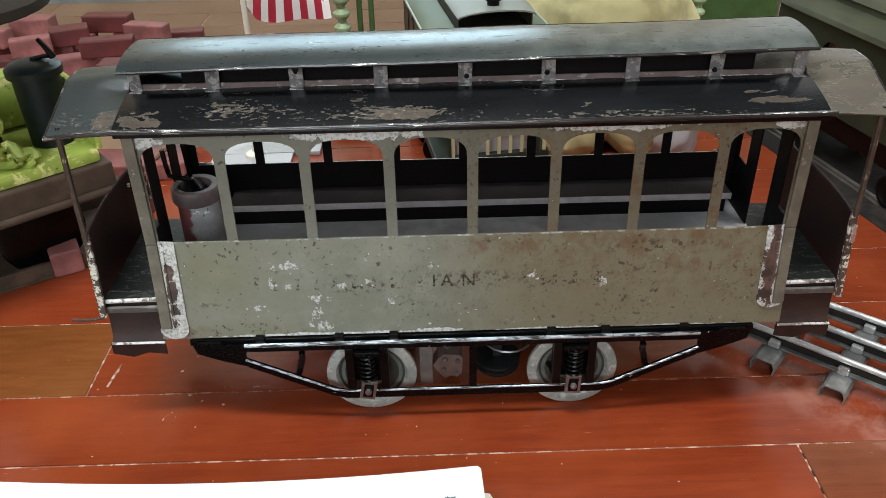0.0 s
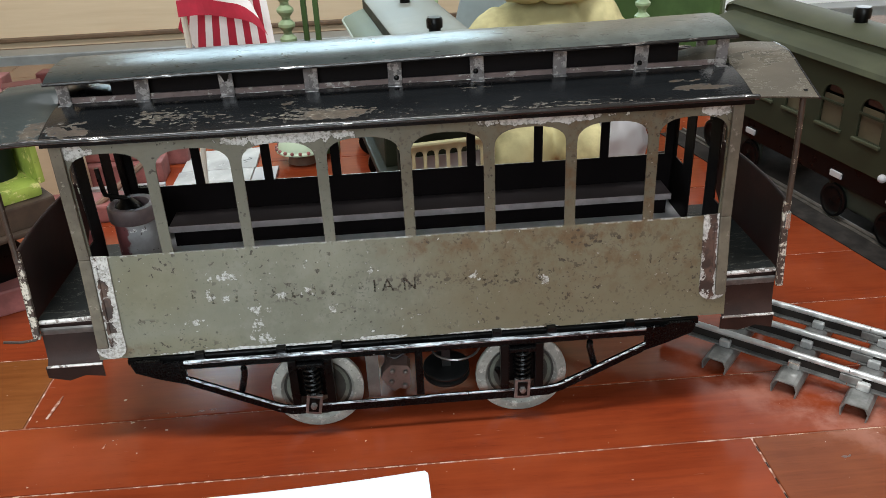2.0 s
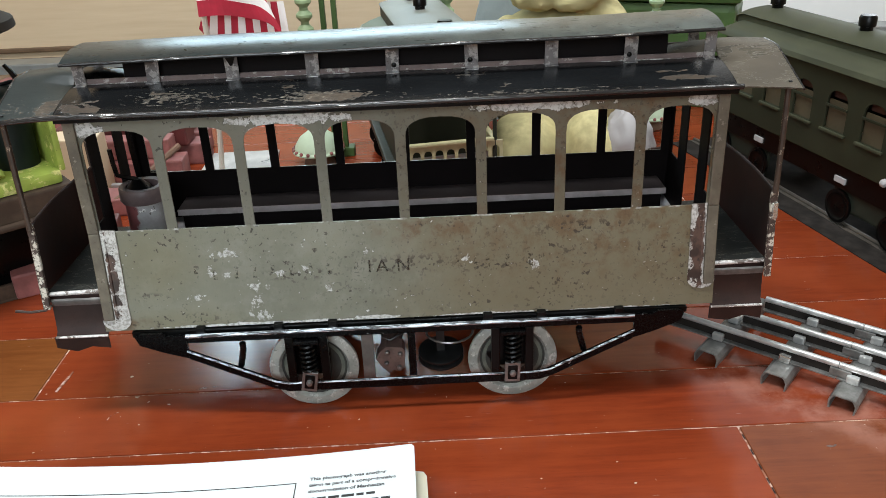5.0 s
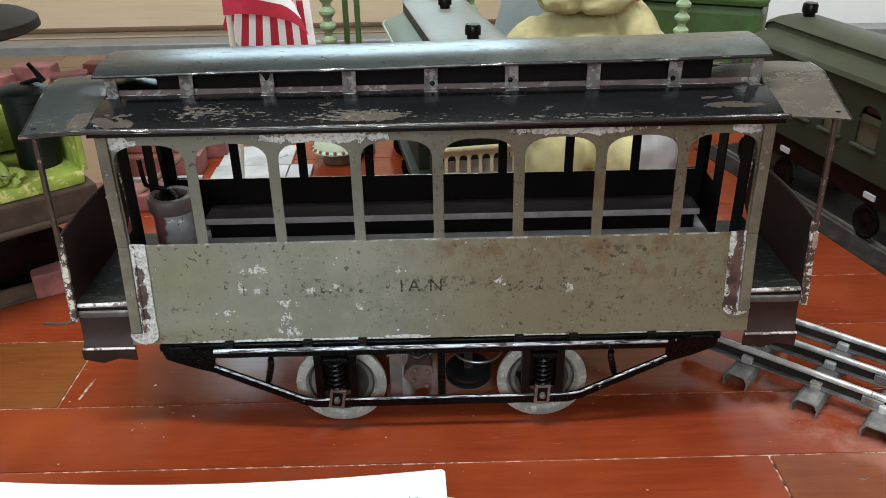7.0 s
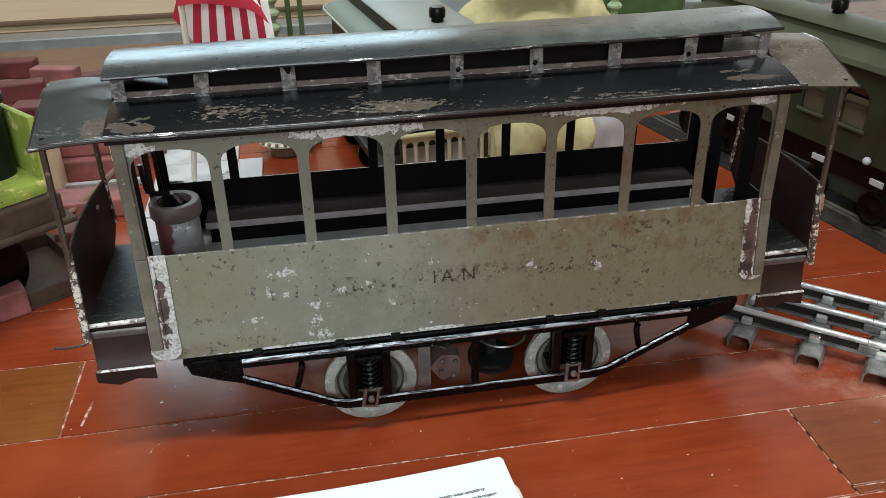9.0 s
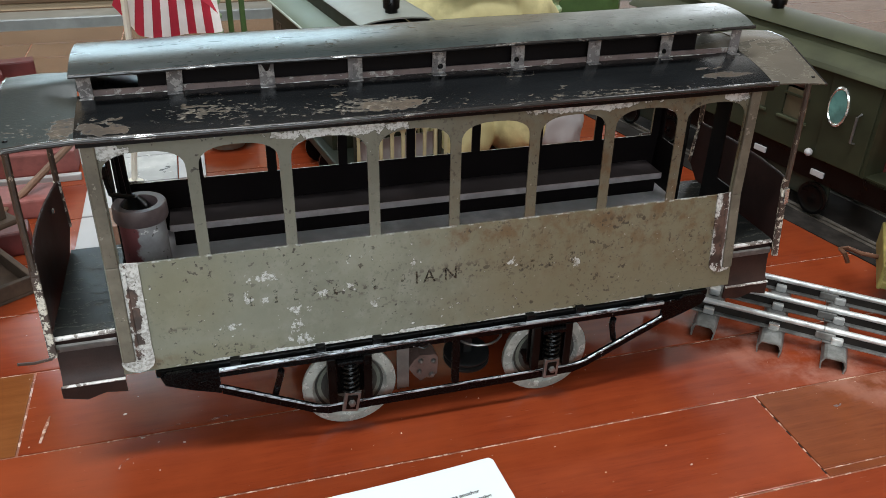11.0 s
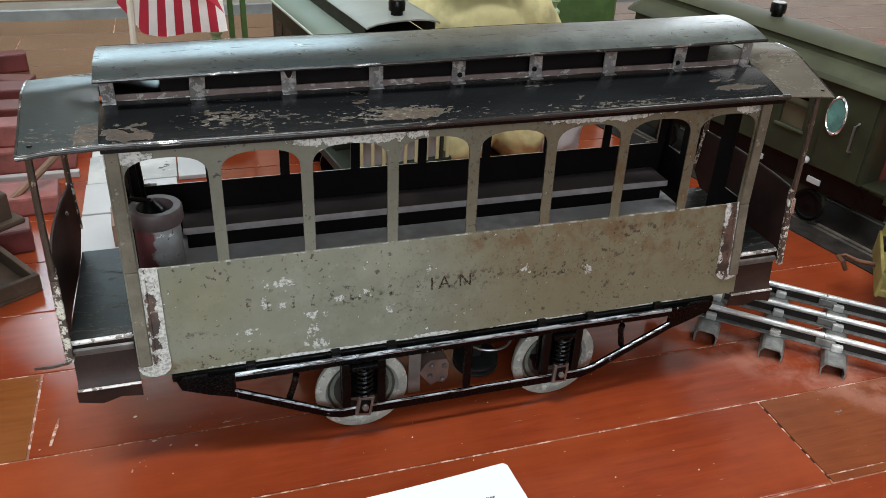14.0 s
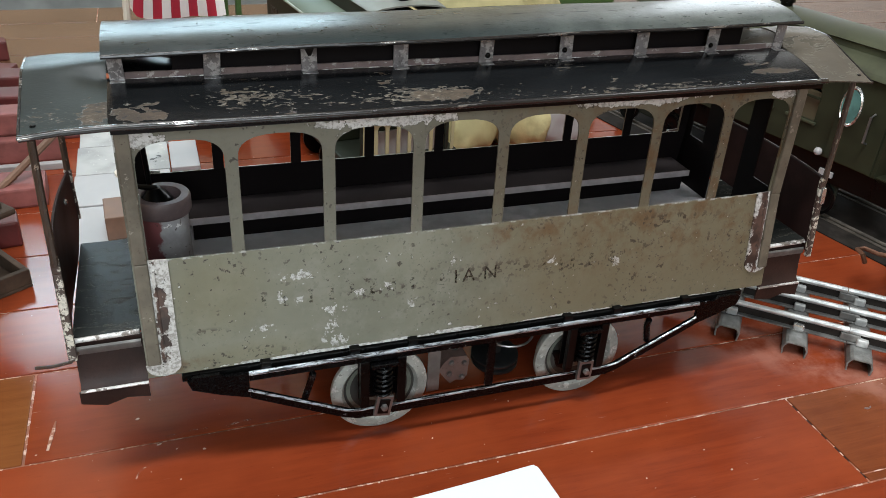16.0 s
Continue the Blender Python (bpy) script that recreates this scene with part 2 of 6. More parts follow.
def flaked_strip():
    """Corner strip: dirty white paint over brown rust, broken away down the middle, whole along the edges and at the foot."""
    k = Mat("flaked_white_strip", 0.5)
    x = k.axis(0)
    edge = k.step(k.math("ABSOLUTE", k.math("SUBTRACT", k.math("ABSOLUTE", x), 0.1914)), 0.0010, 0.0046)
    foot = k.step(k.axis(2), 0.095, 0.082)
    n, f = k.noise(125, 6, 0.66), k.noise(520, 3, 0.6)
    top = k.math("MULTIPLY", k.step(x, 0.05, -0.05), k.step(k.axis(2), 0.115, 0.138))
    n = k.math("SUBTRACT", n, k.step(x, -0.05, 0.05, 0.02, 0.075))
    white = k.step(k.math("ADD", n, k.math("ADD", k.math("MULTIPLY", k.most([edge, foot]), 0.20), k.math("MULTIPLY", top, 0.16))), 0.555, 0.585)
    brown = k.mix(k.step(k.noise(90, 4), 0.4, 0.6), (0.085, 0.048, 0.036), (0.030, 0.018, 0.014))
    c = k.mix(white, brown, k.mix(k.step(f, 0.35, 0.60), (0.25, 0.235, 0.215), (0.49, 0.48, 0.46)))
    c = k.mix(k.step(k.noise(300, 3), 0.64, 0.68), c, (0.04, 0.026, 0.02))
    k.colour(c)
    return k.bump(white, 0.5, 0.0006).m


def chipped(name, base, bright, amount, scale=160.0, dark=(0.05, 0.03, 0.02), rough=0.5, metal=0.3, spec=0.5, stretch=(1, 1, 1)):
    """Worn sheet metal: paint of one colour broken through to bright or rusty spots."""
    k = Mat(name, rough, spec=spec)
    co = k.scale(stretch)
    n, f, g = k.noise(scale, 5, 0.68, co), k.noise(scale * 3.5, 4, 0.7, co), k.noise(scale * 0.4, 3, 0.6, co)
    c = k.mix(k.step(g, 0.35, 0.65), base, tuple(v * 0.65 for v in base))
    c = k.mix(k.step(f, 0.60, 0.70), c, dark)
    chip = k.step(n, 1 - amount - 0.02, 1 - amount + 0.02)
    c = k.mix(chip, c, k.mix(k.step(f, 0.45, 0.6), bright, tuple(v * 0.75 for v in bright)))
    k.colour(c).set("Metallic", k.math("MULTIPLY", chip, metal)).set("Roughness", k.blend(f, rough - 0.12, rough + 0.15))
    return k.bump(k.math("ADD", n, f), 0.25, 0.0006).m


def highlight_bar():
    """Black enamelled bar with its specular highlights painted in as long bright streaks."""
    k = Mat("truss_painted_highlight", 0.26)
    n = k.noise(60, 5, 0.7, k.scale((1, 7, 7)))
    m = k.step(n, 0.43, 0.53)
    k.colour(k.mix(m, (0.006, 0.006, 0.007), (0.46, 0.51, 0.56))).set("Metallic", k.math("MULTIPLY", m, 0.85))
    k.set("Roughness", k.blend(k.noise(300, 3), 0.2, 0.4))
    return k.bump(n, 0.2, 0.0005).m


def board_varnish(name, dark, light, cloudc):
    """Varnished floorboards: long grain, dust, scratches, each board a little different."""
    k = Mat(name, 0.42, spec=0.36)
    info = k.nt.nodes.new("ShaderNodeObjectInfo").outputs["Random"]
    shift = k.nt.nodes.new("ShaderNodeCombineXYZ")
    k.put(shift, 0, k.math("MULTIPLY", info, 7.0))
    k.put(shift, 1, k.math("MULTIPLY", info, 3.0))
    add = k.nt.nodes.new("ShaderNodeVectorMath")
    k.put(add, 0, k.co)
    k.put(add, 1, shift.outputs[0])
    grain = k.noise(8, 6, 0.62, k.scale((2.2, 20, 10), add.outputs[0]), 0.5)
    pores = k.noise(60, 4, 0.65, k.scale((1.5, 18, 10), add.outputs[0]))
    cloud = k.noise(7, 4, 0.55, add.outputs[0])
    c = k.mix(k.step(grain, 0.15, 0.85), dark, light)
    c = k.mix(k.math("MULTIPLY", k.step(cloud, 0.34, 0.70), 0.75), c, cloudc)
    c = k.mix(k.math("MULTIPLY", k.step(pores, 0.58, 0.74), 0.28), c, tuple(v * 0.4 for v in dark))
    dust = k.math("MULTIPLY", k.step(k.noise(260, 2, 0.5), 0.755, 0.775), 0.75)
    scratch = k.math("MULTIPLY", k.step(k.noise(36, 2, 0.4, k.scale((1.2, 16, 1), at=(3, 1, 0))), 0.73, 0.75), k.step(k.noise(9, 2), 0.5, 0.62))
    c = k.mix(k.most([dust, k.math("MULTIPLY", scratch, 0.3)]), c, (0.55, 0.42, 0.34))
    # pale patch (rust) by the loose track's foot: reflection put into the colour
    n = k.nt.nodes.new("ShaderNodeMapping")
    n.vector_type = "TEXTURE"
    place = k.nt.nodes.new("ShaderNodeNewGeometry").outputs["Position"]
    k.put(n, "Vector", place)
    n.inputs["Location"].default_value, n.inputs["Scale"].default_value, n.inputs["Rotation"].default_value = (0.362, 0.452, 0), (0.16, 0.042, 0.1), (0, 0, radians(-41))
    d = k.nt.nodes.new("ShaderNodeVectorMath")
    d.operation = "LENGTH"
    k.nt.links.new(n.outputs[0], d.inputs[0])
    rust = k.math("MULTIPLY", k.step(d.outputs["Value"], 1.2, 0.2), k.step(k.noise(26, 5, 0.65, place), 0.38, 0.66))
    c = k.mix(k.math("MULTIPLY", rust, 0.6), c, (0.40, 0.19, 0.14))
    k.colour(c)
    k.set("Roughness", k.blend(k.step(k.noise(9, 5), 0.3, 0.7), 0.12, 0.21))
    return k.bump(k.math("ADD", grain, k.math("MULTIPLY", pores, 0.4)), 0.06, 0.0006).m


M_OLIVE = side_paint()
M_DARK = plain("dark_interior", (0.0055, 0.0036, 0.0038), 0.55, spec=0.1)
M_ROOF = roof_paint("black_japan_roof", -0.085, under=(0.060, 0.041, 0.026), specks=-0.005, silver=0.08, local_gain=0.11, rough=0.11,
                    spots=(((-0.068, -0.032, 0.226), (0.014, 0.012, 0.03)), ((-0.045, -0.048, 0.224), (0.035, 0.008, 0.03)), ((-0.14, -0.034, 0.226), (0.025, 0.014, 0.03)), ((0.0, -0.0570, 0.22), (0.25, 0.0030, 0.03))),
                    bare=(((-0.190, -0.048, 0.223), (0.016, 0.011, 0.03)), ((0.176, -0.044, 0.225), (0.024, 0.0040, 0.03)), ((-0.036, -0.049, 0.224), (0.022, 0.0055, 0.03)), ((0.166, -0.036, 0.226), (0.016, 0.0025, 0.03))),
                    flecks=(((-0.13, -0.045, 0.224), (0.07, 0.014, 0.03)), ((-0.05, -0.047, 0.223), (0.09, 0.011, 0.03)), ((0.10, -0.053, 0.222), (0.11, 0.0060, 0.03)), ((0.045, -0.026, 0.228), (0.022, 0.009, 0.03)), ((0.0, -0.0180, 0.229), (0.2, 0.0025, 0.03))))
M_HOOD_L = roof_paint("speckled_black_hood", -0.085, (0.3, 0.1, 0), (0.010, 0.015, 0.0145), (0.062, 0.044, 0.028), spec=0.45, rough=0.38, thresh=0.60, silver=0.18, specks=0.0,
                      bare=(((-0.206, -0.046, 0.222), (0.013, 0.013, 0.03)),), flecks=(((-0.232, -0.047, 0.220), (0.016, 0.014, 0.03)), ((-0.215, -0.050, 0.220), (0.016, 0.009, 0.03))))
M_HOOD_R = roof_paint("bare_brown_hood", 0.02, (0.7, 0.2, 0), (0.058, 0.048, 0.035), (0.082, 0.068, 0.047), 0.55, (((0.228, -0.036, 0.23), (0.010, 0.009, 0.02)),), 0.56, 0.06, -0.2, specks=-0.06, spec=0.3)
M_MONITOR = roof_paint("black_japan_top", -0.05, (1.1, 0.5, 0), (0.009, 0.015, 0.016), (0.075, 0.072, 0.060), 0.27, (((0.17, 0, 0.25), (0.09, 0.05, 0.05)),), 0.655, 0.15, 0.05, spec=0.5, specks=0.005, pores=True, fade=(-0.10, 0.15, (0.066, 0.075, 0.068)))
# stretched bright chips double as the rolled edge's painted highlight
M_RAIL = chipped("eave_rolled_edge", (0.020, 0.018, 0.017), (0.42, 0.40, 0.38), 0.40, 210, (0.006, 0.005, 0.005), 0.2, 0.9, 0.5, (0.16, 1, 1))
M_BRIGHT = highlight_bar()
M_BRACKET = chipped("bracket_tin", (0.165, 0.150, 0.152), (0.36, 0.345, 0.34), 0.48, 190, (0.03, 0.016, 0.014), 0.36, 0.5)
M_PINK = chipped("deck_board_pinkish", (0.16, 0.115, 0.11), (0.38, 0.35, 0.33), 0.40, 140)
M_POST = chipped("rusty_post", (0.128, 0.108, 0.078), (0.26, 0.23, 0.19), 0.35, 150)
M_THINPOST = chipped("thin_rust_post", (0.050, 0.030, 0.020), (0.36, 0.30, 0.23), 0.38, 200, (0.012, 0.008, 0.006))
M_STRIP = flaked_strip()
M_TRUSS = chipped("black_truss_enamel", (0.0018, 0.0018, 0.002), (0.45, 0.47, 0.49), 0.31, 200, (0.003, 0.003, 0.003), 0.25, 0.5, 0.16)
M_WHEEL = chipped("cast_iron_wheel", (0.140, 0.155, 0.125), (0.22, 0.23, 0.195), 0.36, 190, (0.05, 0.045, 0.035), 0.5)
M_RIM = chipped("worn_wheel_rim", (0.37, 0.375, 0.34), (0.56, 0.555, 0.52), 0.42, 190, (0.07, 0.06, 0.05), 0.45)
M_PALESTEEL = plain("pale_steel_plate", (0.20, 0.18, 0.165), 0.45, 0.3, 0.35, 120)
M_COIL = plain("coil_enamel", (0.012, 0.012, 0.012), 0.4, 0.1, 0.5)
M_STEEL = plain("dull_steel", (0.30, 0.29, 0.28), 0.35, 0.8, 0.4, 120)
M_PLATE = roof_paint("platform_steel", 0.0, (2.0, 0, 0), (0.011, 0.0115, 0.0105), (0.050, 0.047, 0.040), 0.36, thresh=0.575, specks=-0.02, silver=0.1, spec=0.12)
M_STEP = chipped("rusty_step", (0.030, 0.014, 0.011), (0.15, 0.11, 0.095), 0.29, 110, (0.014, 0.008, 0.007), 0.45, 0.2, 0.25)
M_LIP = chipped("bright_lip", (0.20, 0.17, 0.15), (0.66, 0.64, 0.62), 0.52, 110)
M_EDGE = plain("dull_folded_edge", (0.20, 0.19, 0.18), 0.4, 0.4, 0.5, 150)
M_DASH = plain("maroon_black_dash", (0.036, 0.016, 0.014), 0.6, 0.0, 0.5, 80, spec=0.15)
M_BENCHTOP = plain("dull_maroon_bench", (0.050, 0.038, 0.038), 0.5, 0.0, 0.5, 70, spec=0.3)
M_BENCH = plain("grey_bench", (0.38, 0.33, 0.33), 0.45, 0.0, 0.4, 90)
M_FLOOR_IN = plain("grey_car_floor", (0.70, 0.665, 0.67), 0.5, 0.0, 0.35, 60)
k = Mat("stove_enamel", 0.5)
_f = k.noise(190, 5, 0.66)
_left = k.step(k.math("ADD", k.axis(0), k.math("MULTIPLY", k.math("SUBTRACT", k.noise(90, 4, 0.6), 0.5), 0.030)), -0.1905, -0.1870)
_c = k.mix(_left, (0.185, 0.058, 0.060), k.mix(k.step(k.noise(60, 4), 0.35, 0.65), (0.40, 0.39, 0.39), (0.28, 0.265, 0.265)))
_c = k.mix(k.step(k.math("ADD", k.math("MULTIPLY", k.blob((-0.182, 0.0, 0.1345), (0.010, 0.03, 0.0035)), 0.2), _f), 0.70, 0.72), _c, (0.74, 0.73, 0.71))
_c = k.mix(k.step(k.noise(320, 3), 0.64, 0.70), _c, (0.06, 0.035, 0.03))
M_STOVE = k.colour(_c).bump(_f, 0.25, 0.0006).m
M_CAN_LID = plain("stove_lid", (0.175, 0.125, 0.125), 0.5, 0.1, 0.4)
M_BLACK = plain("black_iron", (0.0022, 0.0022, 0.0022), 0.30, 0.0, 0.4, spec=0.18)
M_GROOVE = plain("wheel_groove_shade", (0.04, 0.04, 0.034), 0.7, 0, 0.5, 90)
M_MOTOR = chipped("motor_casting", (0.14, 0.088, 0.075), (0.32, 0.265, 0.235), 0.34, 160)
M_BOARD = board_varnish("varnished_board", (0.132, 0.0198, 0.0072), (0.212, 0.0350, 0.0112), (0.266, 0.0515, 0.0168))
M_BOARD_BACK = board_varnish("dull_brown_board", (0.070, 0.030, 0.016), (0.120, 0.060, 0.034), (0.150, 0.080, 0.048))
M_BOARD_PALE = board_varnish("orange_varnished_board", (0.125, 0.036, 0.010), (0.195, 0.064, 0.018), (0.235, 0.082, 0.025))
M_BOARD_MID = board_varnish("brown_varnished_board", (0.105, 0.024, 0.009), (0.185, 0.047, 0.016), (0.225, 0.064, 0.022))
M_CHIP = plain("dried_speck", (0.62, 0.45, 0.33), 0.6, 0, 0.3, 200)
k = Mat("scratched_varnish", 0.5)
k.set("Alpha", k.step(k.noise(260, 4, 0.6), 0.42, 0.66, 0.0, 0.75)).colour((0.52, 0.27, 0.19))
M_SCRATCH = k.m
M_GAP = chipped("board_joint_filler", (0.31, 0.115, 0.062), (0.62, 0.42, 0.32), 0.47, 110, (0.10, 0.03, 0.015), 0.8, 0.0)
M_DASHEDGE = chipped("flecked_dash_edge", (0.055, 0.032, 0.024), (0.60, 0.56, 0.48), 0.47, 190, (0.015, 0.01, 0.008))
M_TRACK = plain("tinplate_rail", (0.68, 0.685, 0.67), 0.32, 0.55, 0.4, 90, bump=0.05)
M_TIE = plain("tinplate_tie", (0.25, 0.248, 0.235), 0.42, 0.45, 0.5, 90)
M_TIN = plain("bright_tin", (0.72, 0.72, 0.70), 0.25, 0.9, 0.2, 200)
M_PAPER = plain("white_paper", (0.63, 0.70, 0.715), 0.7, 0, 0.03, 30, bump=0.02)
M_CARD = plain("cream_card", (0.62, 0.60, 0.47), 0.7, 0, 0.1, 30)
M_INK = plain("black_ink", (0.03, 0.03, 0.03), 0.7)
M_GREEN = plain("olive_green_car", (0.024, 0.027, 0.013), 0.55, 0, 0.4, 25, spec=0.3)
M_GREEN_ROOF = plain("olive_green_roof", (0.058, 0.061, 0.034), 0.65, 0, 0.35, 25, spec=0.22)
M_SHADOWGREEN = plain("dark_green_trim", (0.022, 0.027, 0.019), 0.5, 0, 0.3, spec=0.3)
M_TAN = plain("tan_window_panel", (0.080, 0.062, 0.034), 0.55, 0, 0.35)
M_LINING = plain("dull_red_lining", (0.16, 0.062, 0.045), 0.6, 0, 0.4)
M_DULLRAIL = plain("grimy_rail", (0.105, 0.090, 0.075), 0.5, 0.2, 0.5, 60)
M_ROOFTOP = plain("grey_white_roof_top", (0.20, 0.21, 0.185), 0.55, 0, 0.25, 20, spec=0.35)
M_SLOPE = plain("pale_green_roof_slope", (0.115, 0.145, 0.098), 0.55, 0, 0.25, 20, spec=0.3)
M_PALE_EDGE = plain("pale_green_roof_edge", (0.27, 0.30, 0.24), 0.5, 0, 0.2)
M_CREAM = plain("cream_rail_paint", (0.50, 0.46, 0.27), 0.5, 0, 0.2)
M_PLUSH = plain("yellow_plush", (0.62, 0.55, 0.29), 0.95, 0, 0.38, 45, bump=1.0, spec=0.1)
M_PALEGREEN = plain("pale_green_enamel", (0.30, 0.40, 0.22), 0.45, 0, 0.2)
M_FOOTGREEN = plain("whitish_green_foot", (0.48, 0.58, 0.42), 0.5, 0, 0.15)
M_TINBLUE = plain("grey_blue_tin", (0.26, 0.31, 0.32), 0.45, 0.0, 0.25, 20)
M_BED = plain("dark_track_bed", (0.030, 0.025, 0.022), 0.9, 0.0, 0.5, 60, spec=0.08)
M_STICKWOOD = plain("brown_stick", (0.20, 0.11, 0.07), 0.6, 0, 0.3)
M_CEIL = plain("grey_ceiling_paint", (0.16, 0.16, 0.155), 0.8, 0, 0.1, 8, spec=0.1)
M_MIDGREEN = plain("leaf_green_enamel", (0.065, 0.120, 0.036), 0.5, 0, 0.3, spec=0.25)
M_LIME = chipped("lime_enamel", (0.36, 0.45, 0.08), (0.62, 0.60, 0.22), 0.42, 60, (0.06, 0.07, 0.02), 0.5, 0.0)
M_DKGREEN = plain("dark_green_can", (0.006, 0.012, 0.010), 0.5, 0, 0.35, spec=0.3)
M_CANOPY = plain("dark_brown_canopy", (0.032, 0.024, 0.017), 0.8, 0, 0.5, 40, spec=0.15)
M_BROWN = plain("brown_tin_base", (0.075, 0.048, 0.032), 0.75, 0, 0.4, spec=0.25)
M_RED = plain("red_block_paint", (0.31, 0.105, 0.095), 0.65, 0, 0.5, 40)
M_DRED = plain("dark_red_block", (0.12, 0.02, 0.018), 0.55, 0, 0.4, 40)
M_FLAGRED = plain("flag_red_cloth", (0.42, 0.018, 0.04), 0.9, 0, 0.2, 90)
M_FLAGWHITE = plain("flag_white_cloth", (0.78, 0.74, 0.72), 0.9, 0, 0.08, 90)
M_FLAGBLUE = plain("flag_blue_cloth", (0.02, 0.03, 0.12), 0.9, 0, 0.2, 90)
M_STICK = plain("white_stick", (0.72, 0.68, 0.58), 0.5, 0, 0.1)
M_WALL = Mat("tan_panelling", 0.55)
_g = M_WALL.noise(6, 5, 0.6, M_WALL.scale((1, 1, 14)))
M_WALL = M_WALL.colour(M_WALL.mix(_g, (0.50, 0.37, 0.235), (0.66, 0.53, 0.365))).bump(_g, 0.1).m
M_STRIPE = plain("dark_wall_moulding", (0.15, 0.09, 0.05), 0.5)
M_WHITE = plain("white_wall_paint", (0.88, 0.88, 0.87), 0.6, 0, 0.05, 8)
M_LEDGE = plain("grey_metal_ledge", (0.33, 0.34, 0.33), 0.4, 0.5, 0.3, 20)
M_BOX = plain("white_carton", (0.38, 0.365, 0.365), 0.5, 0, 0.12, 20)
M_SCUFF = chipped("scuffed_white_carton", (0.42, 0.41, 0.395), (0.03, 0.03, 0.03), 0.33, 45, (0.55, 0.53, 0.5), 0.5, 0.0)
M_YELLOW = plain("yellow_tin", (0.25, 0.20, 0.055), 0.5, 0, 0.5)
M_COPPER = plain("copper_hook", (0.27, 0.13, 0.08), 0.4, 0.7, 0.5)
M_GLASS = plain("teal_glass", (0.10, 0.24, 0.22), 0.12, 0, 0.5)
M_ROOMFLOOR = plain("room_floor_lino", (0.18, 0.15, 0.12), 0.5, 0, 0.2, 5)


# ---- mesh helpers ----
def obj(name, bm, material, parent=None, label="", smooth=False):
    bmesh.ops.recalc_face_normals(bm, faces=bm.faces)
    me = bpy.data.meshes.new(name)
    bm.to_mesh(me)
    bm.free()
    for m in material if isinstance(material, (list, tuple)) else [material]:
        me.materials.append(m)
    if smooth:
        me.polygons.foreach_set("use_smooth", [True] * len(me.polygons))
        me.set_sharp_from_angle(angle=radians(38))
    ob = new(name, me)
    ob.parent = parent
    if label:
        tagged(ob, label)
    return ob


def part(name, bm, material, parent, label="", smooth=False):
    return obj(name, bm, material, parent, label, smooth)


def empty(name, m):
    ob = new(name)
    ob.matrix_world = m
    ob.empty_display_size = 0.02
    return ob


def box(bm, x0, x1, y0, y1, z0, z1, bevel=0.0, m=None):
    t = bmesh.new()
    bmesh.ops.create_cube(t, size=1.0)
    bmesh.ops.transform(t, matrix=Matrix.LocRotScale(((x0 + x1) / 2, (y0 + y1) / 2, (z0 + z1) / 2), None, (abs(x1 - x0), abs(y1 - y0), abs(z1 - z0))), verts=t.verts)
    if bevel:
        bmesh.ops.bevel(t, geom=t.edges[:], offset=bevel, segments=2, profile=0.6, affect="EDGES")
    return merge(bm, t, m)


def merge(bm, t, m=None):
    if m is not None:
        bmesh.ops.transform(t, matrix=m, verts=t.verts)
    me = bpy.data.meshes.new("tmp")
    t.to_mesh(me)
    t.free()
    bm.from_mesh(me)
    bpy.data.meshes.remove(me)
    return bm


def tube(bm, pts, r, seg=10, taper=None):
    """A round bar along a line of points."""
    pts = [Vector(p) for p in pts]
    rings = []
    for i, p in enumerate(pts):
        d = (pts[min(i + 1, len(pts) - 1)] - pts[max(i - 1, 0)]).normalized()
        a = d.cross(Vector((0, 0, 1)) if abs(d.z) < 0.9 else Vector((1, 0, 0))).normalized()
        b = d.cross(a)
        rr = r if taper is None else r + (taper - r) * i / (len(pts) - 1)
        rings.append([bm.verts.new(p + rr * (math.cos(2 * math.pi * j / seg) * a + math.sin(2 * math.pi * j / seg) * b)) for j in range(seg)])
    for u, v in zip(rings, rings[1:]):
        for j in range(seg):
            bm.faces.new((u[j], u[(j + 1) % seg], v[(j + 1) % seg], v[j]))
    bm.faces.new(rings[0])
    bm.faces.new(rings[-1])
    return bm


def lathe(bm, profile, seg=32, m=None):
    """Turns (radius, height) pairs about z."""
    t = bmesh.new()
    rings = [[t.verts.new((max(r, 1e-5) * math.cos(2 * math.pi * j / seg), max(r, 1e-5) * math.sin(2 * math.pi * j / seg), z)) for j in range(seg)] for r, z in profile]
    for u, v in zip(rings, rings[1:]):
        for j in range(seg):
            t.faces.new((u[j], u[(j + 1) % seg], v[(j + 1) % seg], v[j]))
    t.faces.new(rings[0])
    t.faces.new(rings[-1])
    return merge(bm, t, m)


def slab(bm, outline, y0, y1, m=None):
    """A plate cut to an outline of (x, z) pairs, from y0 to y1."""
    t = bmesh.new()
    a = [t.verts.new((x, y0, z)) for x, z in outline]
    b = [t.verts.new((x, y1, z)) for x, z in outline]
    t.faces.new(a)
    t.faces.new(b[::-1])
    for i in range(len(a)):
        j = (i + 1) % len(a)
        t.faces.new((a[i], b[i], b[j], a[j]))
    return merge(bm, t, m)


def sheet(bm, grid, thick):
    """A curved sheet through rows of points, given thickness downwards along its normals."""
    t = bmesh.new()
    vs = [[t.verts.new(p) for p in row] for row in grid]
    for r0, r1 in zip(vs, vs[1:]):
        for i in range(len(r0) - 1):
            t.faces.new((r0[i], r0[i + 1], r1[i + 1], r1[i]))
    bmesh.ops.recalc_face_normals(t, faces=t.faces)
    bmesh.ops.solidify(t, geom=t.faces[:], thickness=thick)
    return merge(bm, t)


